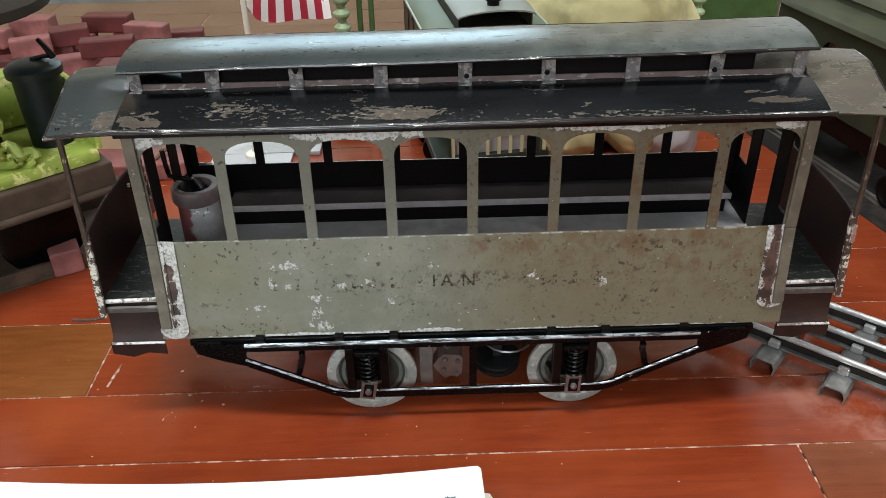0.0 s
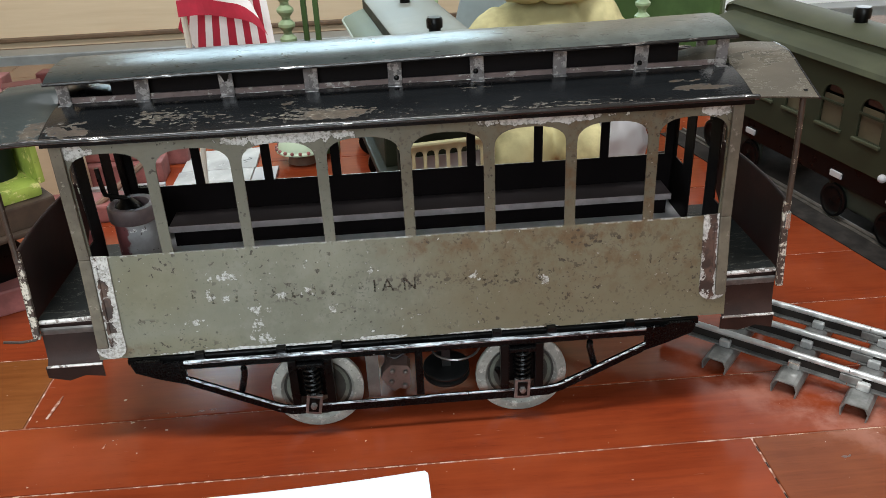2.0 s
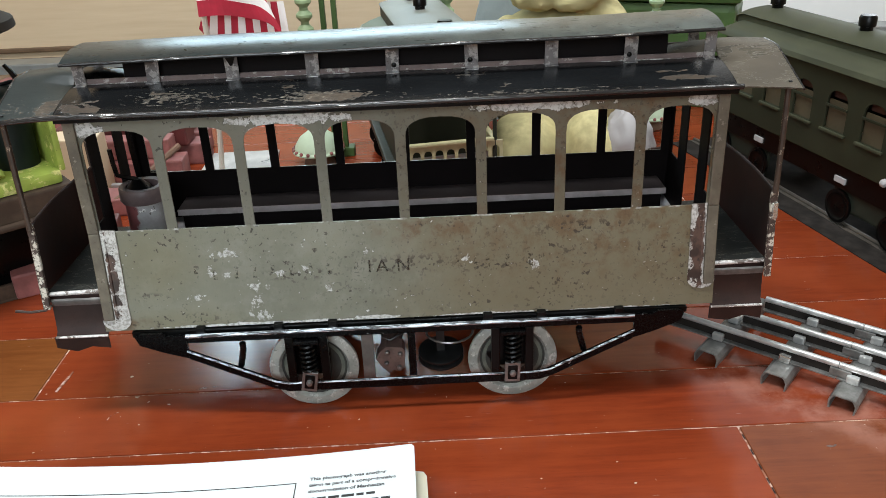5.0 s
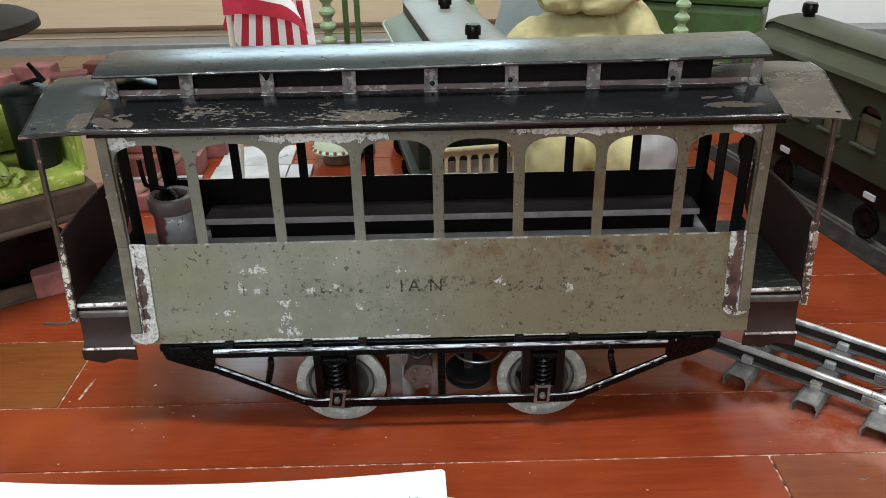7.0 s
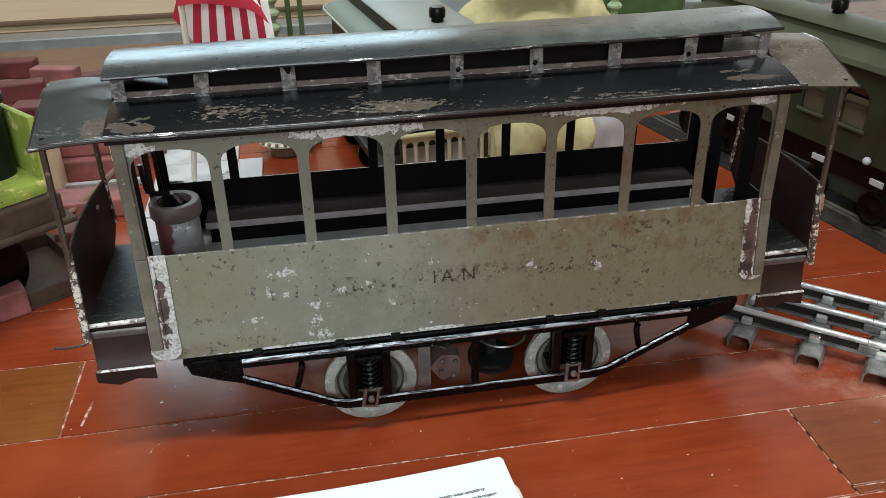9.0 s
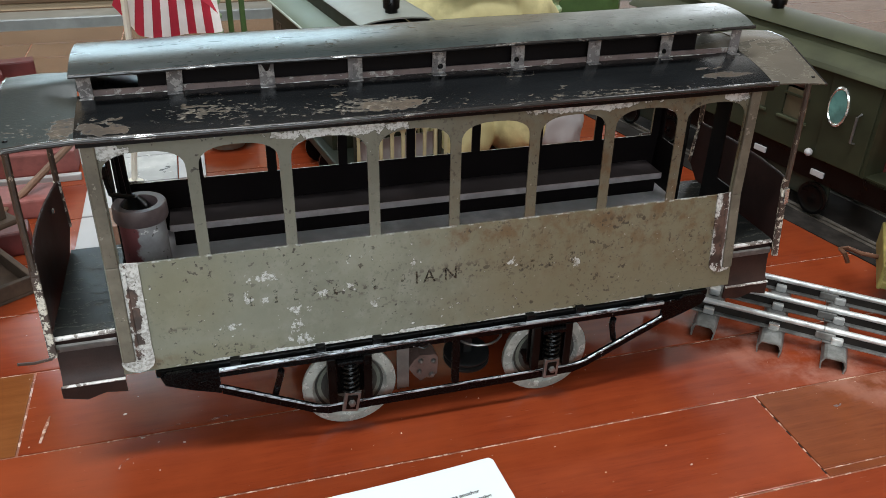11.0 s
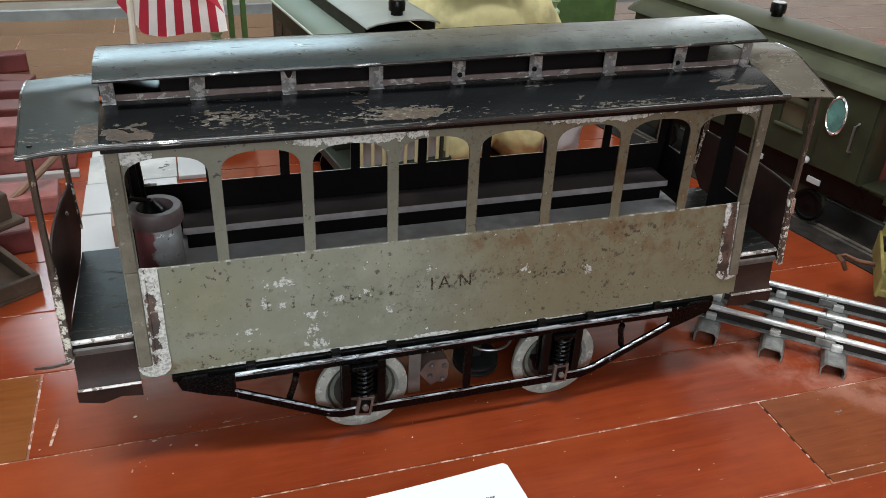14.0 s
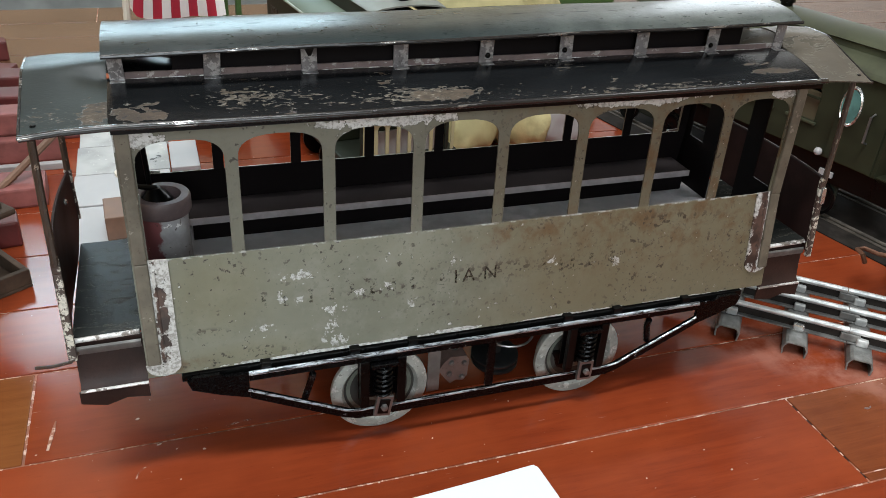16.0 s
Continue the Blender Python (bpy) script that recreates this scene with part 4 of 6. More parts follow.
lathe(b, [(0.0, 0.1385), (0.0158, 0.1385), (0.0166, 0.140), (0.0164, 0.1480), (0.0156, 0.1492), (0.0112, 0.1490), (0.0106, 0.1415), (0.0, 0.1415)], 28, pose(*stove, 0))
part("stove_lid", b, M_CAN_LID, drum, "dull pinkish lid", True)
b = bmesh.new()
lathe(b, [(0.0, 0.1418), (0.0098, 0.1418), (0.0096, 0.1450), (0.0080, 0.1478), (0.0060, 0.150), (0.003, 0.1535), (0.0, 0.154)], 20, pose(stove[0] - 0.003, stove[1], 0))
tube(b, [(stove[0] - 0.002, stove[1], 0.153), (stove[0] - 0.010, stove[1] - 0.002, 0.1555), (stove[0] - 0.0145, stove[1] - 0.004, 0.158), (stove[0] - 0.0155, stove[1] - 0.004, 0.166), (stove[0] - 0.0160, stove[1] - 0.004, 0.177)], 0.0017, 8)
part("stove_crank", b, M_BLACK, drum, "black crank handle", True)
b = bmesh.new()
tube(b, [(stove[0] - 0.006, stove[1] + 0.012, 0.149), (stove[0] - 0.007, stove[1] + 0.012, 0.172), (stove[0] - 0.008, stove[1] + 0.012, 0.2175)], 0.0016, 8)
part("stove_rod", b, M_BLACK, drum, smooth=True)


# running gear
def wheel(x, side):
    b = bmesh.new()
    m = pose(x, side * 0.0480, 0.0312, 90 if side < 0 else -90)
    lathe(b, [(0.0, -0.010), (0.0260, -0.010), (0.0262, -0.0018), (0.0312, -0.0014), (0.0312, 0.0014), (0.0300, 0.0022), (0.0248, 0.0024), (0.0232, 0.0004), (0.0226, -0.0018), (0.0, -0.0018)], 44, m)
    w = part("wheel", b, M_RIM, car, "grey cast-iron flanged wheel with a worn rim", True)
    b = bmesh.new()
    lathe(b, [(0.0, -0.0016), (0.0226, -0.0016), (0.0222, -0.0009), (0.0120, -0.0012), (0.0105, 0.0004), (0.0080, 0.0018), (0.0045, 0.0020), (0.0, 0.0020)], 40, m)
    part("web", b, M_WHEEL, w, "greenish grey recessed web", True)
    # shade in the recess between rim and web, laid in as a dark ring
    b = bmesh.new()
    lathe(b, [(0.0212, -0.0012), (0.0214, -0.0006), (0.0229, -0.0004), (0.0231, -0.0010)], 40, m)
    part("groove", b, M_GROOVE, w, "dark ring painting the shade in the groove round the web", True)
    b = bmesh.new()
    t = bmesh.new()
    bmesh.ops.create_icosphere(t, subdivisions=3, radius=1.0)
    for v in t.verts:
        v.co *= 1 + 0.45 * noise.noise(v.co * 2.2 + Vector((x * 50, side, 0)))
    merge(b, t, m @ pose(-0.0125, -0.003, -0.0009, 0, 0, 25) @ Matrix.Diagonal((0.0032, 0.0090, 0.0006, 1)))
    if x > 0:
        part("grease_patch", b, M_BLACK, w, "black greasy patch on the web")
    else:
        b.free()


for x in (-0.0695, 0.0695):
    for side in (-1, 1):
        wheel(x, side)
    b = bmesh.new()
    tube(b, [(x, -0.056, 0.0312), (x, 0.056, 0.0312)], 0.003, 10)
    part("axle", b, M_BLACK, car, smooth=True)


def truss(side):
    y = side * 0.0605
    ya, yb = sorted((y - 0.0012, y + 0.0012))
    b = bmesh.new()
    # top bar, lower bar and the sloping ends, in one cut plate
    box(b, -0.150, 0.150, ya, yb, 0.0632, 0.0690, 0.0003)
    box(b, -0.086, 0.086, ya, yb, 0.0205, 0.0270, 0.0003)
    for s in (-1, 1):
        slab(b, [(s * 0.0861, 0.0205), (s * 0.0861, 0.0270), (s * 0.092, 0.0284), (s * 0.1499, 0.0566), (s * 0.1499, 0.0506), (s * 0.096, 0.0238)], ya, yb)
        slab(b, [(s * 0.1501, 0.0690), (s * 0.1501, 0.0512), (s * 0.166, 0.0565), (s * 0.1815, 0.0630), (s * 0.1835, 0.0690), (s * 0.1800, 0.0712), (s * 0.166, 0.0712), (s * 0.163, 0.0690)], ya, yb)
    box(b, -0.0025, 0.0025, ya, yb, 0.0290, 0.0630)
    tr = part("side_frame", b, M_TRUSS, car, "black enamelled truss frame, chipped, with edge highlights painted on")
    b = bmesh.new()
    yo = y + side * 0.0010
    # rails carry the bars' highlights as bright streaks of colour
    tube(b, [(-0.150, yo, 0.0686), (0.150, yo, 0.0686)], 0.0014, 8)
    part("top_rail", b, M_BRIGHT, tr, "black rail with painted highlight streaks along its top", True)
    b = bmesh.new()
    tube(b, [(-0.151, yo, 0.0568), (-0.094, yo, 0.0286), (-0.086, yo, 0.0270), (0.086, yo, 0.0270), (0.094, yo, 0.0286), (0.151, yo, 0.0568)], 0.0008, 8)
    part("lower_rail", b, M_BRIGHT, tr, "black rail with painted highlight streaks along its top", True)
    for s in (-1, 1):
        b = bmesh.new()
        tube(b, [(s * 0.118, y - side * 0.004, 0.0400), (s * 0.114, y - side * 0.002, 0.055), (s * 0.1135, y, 0.0605)], 0.0022, 8)
        part("strut", b, M_TRUSS, tr, smooth=True)
    for x in (-0.0705, 0.0685):
        for d in (-0.0118, 0.0112):
            b = bmesh.new()
            box(b, x + d - 0.0028, x + d + 0.0028, ya - 0.0008, yb + 0.0008, 0.0285, 0.0640, 0.0006)
            part("pedestal", b, M_BLACK, tr)
        b = bmesh.new()
        yi, yj = sorted((y - side * 0.0075, y - side * 0.0088))
        box(b, x - 0.0140, x + 0.0134, yi, yj, 0.0280, 0.0640, 0.0006)
        part("horn_plate", b, M_BLACK, tr, "black plate behind the spring")
        b = bmesh.new()
        turns, pts = 6.0, []
        for i in range(int(turns * 14) + 1):
            a = 2 * math.pi * i / 14
            pts.append((x + 0.0052 * math.cos(a), y + 0.0052 * math.sin(a), 0.036 + 0.0225 * i / (turns * 14)))
        tube(b, pts, 0.0011, 6)
        sp = part("coil_spring", b, M_TRUSS, tr, "black coil spring", True)
        b = bmesh.new()
        box(b, x - 0.0085, x + 0.0085, ya - 0.003, yb + 0.003, 0.0590, 0.0620, 0.0006)
        part("spring_cap", b, M_TRUSS, sp)
        b = bmesh.new()
        t = bmesh.new()
        box(t, -0.0053, 0.0053, -0.0012, 0.0012, -0.0076, 0.0076, 0.0004)
        merge(b, t, pose(x - 0.0005, yo + side * 0.0026, 0.0300, 0, 10 if x < 0 else 2, 0))
        ab = part("axle_box", b, M_STEEL, tr, "worn square axle-box plate")
        b = bmesh.new()
        t = bmesh.new()
        box(t, -0.0033, 0.0033, -0.0004, 0.0004, -0.0054, 0.0054, 0.0002)
        merge(b, t, pose(x - 0.0005, yo + side * 0.0040, 0.0300, 0, 10 if x < 0 else 2, 0))
        part("axle_box_face", b, M_BLACK, ab, "dark recessed face")
        b = bmesh.new()
        lathe(b, [(0.0, 0.0026), (0.0021, 0.0022), (0.0024, 0.0), (0.0024, -0.001)], 6, pose(x - 0.0005, yo + side * 0.0044, 0.0300, 90 if side < 0 else -90))
        part("bolt", b, M_STEEL, ab)


truss(-1)
truss(1)
b = bmesh.new()
box(b, -0.186, 0.186, -0.0585, -0.0545, 0.0676, 0.0716)
box(b, -0.186, 0.186, 0.0545, 0.0585, 0.0676, 0.0716)
part("under_sill", b, M_BLACK, car)
for x in (-0.088, -0.052, 0.052, 0.088, 0.14, -0.14):
    b = bmesh.new()
    box(b, x - 0.003, x + 0.003, -0.0605, 0.0605, 0.0690, 0.0738, 0.0005)
    part("cross_bearer", b, M_BLACK, car)
b = bmesh.new()
box(b, -0.024, -0.009, -0.030, 0.030, 0.018, 0.038, 0.005)
slab(b, [(-0.0270, 0.0290), (-0.0235, 0.0350), (-0.0190, 0.0390), (-0.0080, 0.0378), (-0.0060, 0.0345), (-0.0066, 0.0215), (-0.0100, 0.0180), (-0.0145, 0.0192), (-0.0185, 0.0170), (-0.0230, 0.0225)], -0.040, -0.028)
mo = part("motor", b, M_MOTOR, car, "brown motor casting with bolts")
for x, z in ((-0.0195, 0.0255), (-0.0105, 0.0215), (-0.0095, 0.0330), (-0.0185, 0.0345)):
    b = bmesh.new()
    lathe(b, [(0.0, 0.0022), (0.0016, 0.0017), (0.0019, 0.0), (0.0019, -0.001)], 8, pose(x, -0.0402, z, 90))
    part("bolt", b, M_STEEL, mo)
# made-up block, stands in for the dark between the wheels
b = bmesh.new()
box(b, -0.050, 0.052, -0.008, 0.020, 0.030, 0.0675, 0.002)
part("gap_block", b, M_BLACK, car, "black block added to darken the gap behind the motor")
b = bmesh.new()
box(b, -0.036, -0.0275, -0.0435, -0.0425, 0.016, 0.0560, 0.0003)
part("motor_plate", b, M_PALESTEEL, mo, "flat steel bracket plate")
b = bmesh.new()
for i in range(2):
    lathe(b, [(0.006, 0), (0.0155, 0.0003), (0.0165, 0.0012), (0.0165, 0.0026), (0.0152, 0.0036), (0.006, 0.0037)], 28, pose(0.0195, -0.024, 0.0175 + 0.0046 * i, 6, 0, 0))
tube(b, [(-0.024, -0.030, 0.052), (-0.021, -0.038, 0.046), (-0.016, -0.040, 0.0445), (-0.006, -0.034, 0.047)], 0.0007, 6)
box(b, 0.0165, 0.0225, -0.027, -0.021, 0.025, 0.0670)
part("coil_drum", b, M_COIL, car, "flat black coil drum", True)
b = bmesh.new()
tube(b, [(0.0265 + 0.017 * math.cos(a), -0.0265 + 0.017 * math.sin(a), 0.0420) for a in [2 * math.pi * i / 20 for i in range(21)]], 0.0009, 6)
part("coil_wire", b, M_STEEL, car, smooth=True)
for s in (-1, 1):
    b = bmesh.new()
    tube(b, [(s * 0.165, 0, 0.058), (s * 0.205, 0, 0.056), (s * 0.222, -0.008, 0.055), (s * 0.232, -0.004, 0.054), (s * 0.230, 0.006, 0.054)], 0.0022, 8)
    box(b, s * 0.165 - 0.01, s * 0.165 + 0.01, -0.02, 0.02, 0.056, 0.062, 0.001)
    part("coupler", b, M_BLACK, car, "black hook coupler", True)

# ghost lettering on the side, worn to bars and single letters
def word(text, size, m, material, name, parent, spread=1.0, bold=0.0):
    cu = bpy.data.curves.new(name, "FONT")
    cu.body, cu.size, cu.extrude, cu.space_character, cu.offset = text, size, 0.00005, spread, bold
    tmp = bpy.data.objects.new(name, cu)
    me = bpy.data.meshes.new_from_object(tmp)
    bpy.data.objects.remove(tmp)
    me.materials.append(material)
    ob = new(name, me)
    ob.parent = parent
    ob.matrix_basis = m
    return ob


k = Mat("worn_lettering", 0.55)
n = k.math("MULTIPLY", k.step(k.noise(700, 3, 0.6), 0.40, 0.56, 0.3, 1.0), k.step(k.noise(90, 3), 0.30, 0.50, 0.35, 1.0))
k.set("Alpha", k.math("MULTIPLY", n, 0.85)).colour((0.040, 0.026, 0.016))
M_GHOST = k.m
k = Mat("fainter_lettering", 0.55)
k.set("Alpha", k.math("MULTIPLY", k.step(k.noise(500, 4, 0.65), 0.50, 0.60), 0.30)).colour((0.045, 0.030, 0.018))
M_FAINT = k.m
for text, x in (("I", -0.0262), ("A", -0.0205), ("N", -0.0072)):
    word(text, 0.0122, pose(x, wall_y(0.1058, -1) - 0.0002, 0.1058, 82.7), M_GHOST, "lettering", car)
for x, w in ((-0.138, 0.0025), (-0.126, 0.0025), (-0.112, 0.002), (-0.100, 0.0025), (-0.088, 0.0025), (-0.076, 0.0025), (-0.063, 0.002), (-0.052, 0.0025), (-0.0335, 0.0025), (0.033, 0.0025), (0.045, 0.002), (0.053, 0.0025), (0.066, 0.0025), (0.081, 0.003)):
    b = bmesh.new()
    box(b, x - w / 2, x + w / 2, -0.0003, -0.0001, 0.1056, 0.1138)
    part("letter_bar", onto_wall(b, -1), M_FAINT, car, "faded illegible letter")


# ---- tinplate track beside the streetcar ----
def track():
    e = tagged(empty("toy_track", pose(0.298, 0.531, 0, 0, 0, -41)), "silver tinplate three-rail toy track lying loose on the boards", "toy track")
    for j, (off, s0) in enumerate(((0.0, -0.052), (0.031, 0.004), (0.062, 0.010))):
        for k0, k1 in ((s0, 0.083), (0.0835, 0.42)):
            b = bmesh.new()
            tube(b, [(k0, off, 0.0205), (k1, off, 0.0205)], 0.0024, 10)
            rail = part("rail", b, M_TRACK, e, "tubular tinplate rail", True)
            # shade of the gap below the rail head is coloured into the web
            b = bmesh.new()
            box(b, k0, k1, off - 0.0008, off + 0.0008, 0.0125, 0.0190)
            part("rail_web", b, M_BED, rail, "dark web, shade under the rail head in its colour")
            b = bmesh.new()
            box(b, k0, k1, off - 0.0048, off + 0.0048, 0.0112, 0.0124, 0.0002)
            part("rail_flange", b, M_TIE, rail, "dull tin flange")
        b = bmesh.new()
        box(b, 0.078, 0.092, off - 0.0034, off + 0.0034, 0.0127, 0.0185, 0.0006)
        part("rail_joint", b, M_TIE, e)
    for s in (-0.002, 0.048, 0.094, 0.150, 0.205, 0.26, 0.315):
        b = bmesh.new()
        w = 0.0085
        out = [(-w, 0.0), (-w - 0.0008, 0.006), (-w + 0.001, 0.0102), (-w + 0.003, 0.0112), (w - 0.003, 0.0112), (w - 0.001, 0.0102), (w + 0.0008, 0.006), (w, 0.0),
               (w - 0.0010, 0.0), (w - 0.0004, 0.006), (w - 0.0022, 0.0096), (w - 0.0034, 0.0102), (-w + 0.0034, 0.0102), (-w + 0.0022, 0.0096), (-w + 0.0004, 0.006), (-w + 0.0010, 0.0)]
        slab(b, out, -0.024, 0.078, pose(s, 0, 0))
        tie = part("tie", b, M_TIE, e, "folded tin cross-tie")
        for off in (0.0, 0.031, 0.062):
            b = bmesh.new()
            box(b, s - 0.0042, s + 0.0042, off - 0.0060, off - 0.0012, 0.0112, 0.0170, 0.0012)
            box(b, s - 0.0042, s + 0.0042, off + 0.0012, off + 0.0060, 0.0112, 0.0150, 0.0012)
            part("clip", b, M_TIN if s == 0.048 and off == 0 else M_TRACK, tie, "bent tin clip")
    return e


track()


# ---- caption sheet on its card ----
def sheet_height(x, y):
    """The sheet sags near its corner and curls up towards its far end."""
    return 0.0300 - 0.075 * -x + 0.38 * x * x - 0.087 * y


def on_sheet(b, lift=0.0):
    for v in b.verts:
        v.co.z += sheet_height(v.co.x, v.co.y) + lift
    return b


def sheet_grid(x0, x1, y0, y1, round_corner, thick):
    """A bendable plate with one rounded corner at (x1, y1)."""
    b = bmesh.new()
    n, rows = 30, []
    for i in range(n + 1):
        x = x0 + (x1 - x0) * i / n
        if i > n - 6:
            x = x1 - (x1 - x0) * 5 / n * ((n - i) / 5) ** 2.2
        d = max(0.0, x - (x1 - round_corner))
        top = y1 - round_corner + math.sqrt(max(0.0, round_corner ** 2 - d * d))
        rows.append([(x, y0 + (top - y0) * j / 8) for j in range(9)])
    up = [[b.verts.new((*p, 0)) for p in r] for r in rows]
    dn = [[b.verts.new((*p, -thick)) for p in r] for r in rows]
    for i in range(n):
        for j in range(8):
            b.faces.new((up[i][j], up[i + 1][j], up[i + 1][j + 1], up[i][j + 1]))
            b.faces.new((dn[i][j + 1], dn[i + 1][j + 1], dn[i + 1][j], dn[i][j]))
        b.faces.new((up[i][8], up[i + 1][8], dn[i + 1][8], dn[i][8]))
        b.faces.new((up[i + 1][0], up[i][0], dn[i][0], dn[i + 1][0]))
    for j in range(8):
        b.faces.new((up[n][j], dn[n][j], dn[n][j + 1], up[n][j + 1]))
        b.faces.new((up[0][j + 1], dn[0][j + 1], dn[0][j], up[0][j]))
    return b


def caption():
    e = tagged(empty("caption_sheet", pose(0.0645, 0.4030, 0, 0, 0, 2.0)), "white printed caption sheet on a thick cream card", "paper sheet")
    sh = part("sheet", on_sheet(sheet_grid(-0.36, 0.0, -0.20, 0.0, 0.003, 0.0006)), M_PAPER, e, "", True)
    b = on_sheet(sheet_grid(-0.36, -0.003, -0.20, -0.0015, 0.004, 0.0010), -0.0008)
    part("backing", b, M_INK, e, "dark board edge under the sheet")
    b = on_sheet(sheet_grid(-0.36, 0.0065, -0.20, -0.0085, 0.007, 0.0120), -0.0145)
    part("card", b, M_CARD, e, "thick cream card under the sheet")
    lines = ("This photograph was another", "taken as part of a comprehensive", "documentation of Manhattan")
    for i, txt in enumerate(lines):
        ob = word(txt, 0.0037, pose(0, 0, 0), M_INK, "printed_line", sh, 1.0, 0.00011)
        for v in ob.data.vertices:
            v.co.x -= 0.061
            v.co.y -= 0.0255 + 0.0056 * i
            v.co.z += sheet_height(v.co.x, v.co.y) + 0.0001
    b = bmesh.new()
    for i, w in enumerate((0.044, 0.053, 0.047, 0.05, 0.04)):
        x = -0.061
        for k in range(7):
            ww = 0.004 + 0.003 * ((i * 3 + k * 5) % 4) / 3
            if x + ww > -0.061 + w:
                break
            box(b, x, x + ww, -0.0433 - 0.0056 * i, -0.0413 - 0.0056 * i, 0.0, 0.0002)
            x += ww + 0.0014
    part("printed_line", on_sheet(b), M_INK, sh)
    b = bmesh.new()
    for i in range(20):
        x = -0.25 + 0.1815 * i / 20
        box(b, x, x + 0.1815 / 20, -0.0272, -0.0266, 0.0, 0.0002)
    box(b, -0.0691, -0.0685, -0.16, -0.0272, 0.0, 0.0002)
    part("picture_border", on_sheet(b), M_INK, sh)


caption()


# ---- green passenger car standing beyond the track ----
def knob(e, x, y, z, r=0.0085):
    b = bmesh.new()
    lathe(b, [(0.0, z), (r * 0.75, z), (r * 0.75, z + r * 0.5), (r, z + r * 0.55), (r * 1.02, z + r * 1.5), (r * 0.85, z + r * 1.8), (0.0, z + r * 1.85)], 16, pose(x, y, 0))
    part("roof_vent", b, M_BLACK, e, "glossy black roof vent", True)


def passenger_car():
    e = tagged(empty("passenger_car", pose(0.5195, 0.775, 0, 0, 0, -77.2)), "olive green tinplate passenger car on dark wheels", "toy train car")
    hw = 0.045
    ctr = [0.002 + 0.0505 * k for k in range(-3, 2)]
    br, x = [], -0.192
    for c in ctr:
        br += [(x, c - 0.0145, "p"), (c - 0.0145, c + 0.0145, "w")]
        x = c + 0.0145
    br.append((x, 0.140, "p"))
    for y, turn in ((-hw, 0), (hw, 180)):
        w = windowed_wall([(a if turn == 0 else -bb, bb if turn == 0 else -a, k) for a, bb, k in br], 0.064, 0.0935, 0.117, 0.1325, 0.156, 0.002)
        bmesh.ops.transform(w, matrix=pose(0, y, 0, 0, 0, turn), verts=w.verts)
        sw = part("side_wall", w, [M_GREEN, M_SHADOWGREEN], e, "olive green side with arched windows")
        for c in ctr:
            b = bmesh.new()
            ya, yb = sorted((y * 0.93, y * 0.91))
            box(b, c - 0.0150, c + 0.0150, ya, yb, 0.091, 0.122)
            part("window_shade", b, M_TAN, sw, "brownish tan window shade")
            b = bmesh.new()
            ya, yb = sorted((y * 0.80, y * 0.78))
            box(b, c - 0.0160, c + 0.0160, ya, yb, 0.1225, 0.1340)
            part("window_lining", b, M_LINING, sw, "dull red inside seen in the arch")
            b = bmesh.new()
            ya, yb = sorted((y, y * 1.07))
            box(b, c - 0.0175, c + 0.0175, ya, yb, 0.0905, 0.0935, 0.0008)
            part("window_sill", b, M_GREEN_ROOF, sw)
            b = bmesh.new()
            ya, yb = sorted((y * 0.985, y * 1.03))
            box(b, c - 0.0150, c + 0.0150, ya, yb, 0.1155, 0.1180, 0.0004)
            part("window_bar", b, M_GREEN, sw)
    for x0, x1 in ((-0.195, -0.192), (0.140, 0.143)):
        b = bmesh.new()
        box(b, x0, x1, -hw, hw, 0.064, 0.156)
        part("end_wall", b, M_GREEN, e)
    b = bmesh.new()
    box(b, 0.088, 0.1395, -hw - 0.002, -hw - 0.0002, 0.065, 0.154, 0.0006)
    box(b, 0.143, 0.176, -hw + 0.003, hw - 0.003, 0.061, 0.065)
    box(b, 0.170, 0.176, -hw, -hw + 0.006, 0.057, 0.156, 0.001)
    box(b, 0.170, 0.176, hw - 0.006, hw, 0.057, 0.156, 0.001)
    ve = part("vestibule", b, M_GREEN, e, "green vestibule of the car")
    b = bmesh.new()
    box(b, 0.1432, 0.1445, -0.016, 0.016, 0.057, 0.145)
    part("vestibule_door", b, M_DRED, ve, "dark red end door")
    oval = pose(0.101, -hw - 0.002, 0.1213, 90) @ Matrix.Diagonal((0.92, 1.65, 1, 1))
    b = bmesh.new()
    lathe(b, [(0.0, 0.001), (0.0098, 0.001), (0.0108, 0.0022), (0.0120, 0.001), (0.0120, 0.0)], 28, oval)
    part("oval_rim", b, M_TIN, ve, "bright rim", True)
    b = bmesh.new()
    lathe(b, [(0.0, 0.0016), (0.0098, 0.0014), (0.0098, 0.0)], 28, oval)
    part("oval_glass", b, M_GLASS, ve, "teal oval window")
    b = bmesh.new()
    tube(b, [(0.126, -hw - 0.002, 0.093), (0.126, -hw - 0.008, 0.095), (0.126, -hw - 0.008, 0.120), (0.126, -hw - 0.002, 0.122)], 0.0012, 6)
    part("handrail", b, M_STEEL, ve, smooth=True)
    b = bmesh.new()
    prof = [(-0.0535, 0.1525), (-0.052, 0.1575), (-0.044, 0.1625), (-0.030, 0.1655), (-0.0285, 0.1665), (-0.0285, 0.1725), (-0.0315, 0.1738), (-0.028, 0.1762), (-0.014, 0.1800), (0, 0.1810)]
    prof = prof + [(-a, c) for a, c in prof[-2::-1]]
    rows = []
    for x, s, dz in ((-0.212, 0.80, 0.012), (-0.204, 0.95, 0.004), (-0.19, 1, 0), (0.0, 1, 0), (0.165, 1, 0), (0.18, 0.95, 0.004), (0.187, 0.8, 0.012)):
        rows.append([(x, y * s, max(0.152, z - dz)) for y, z in prof])
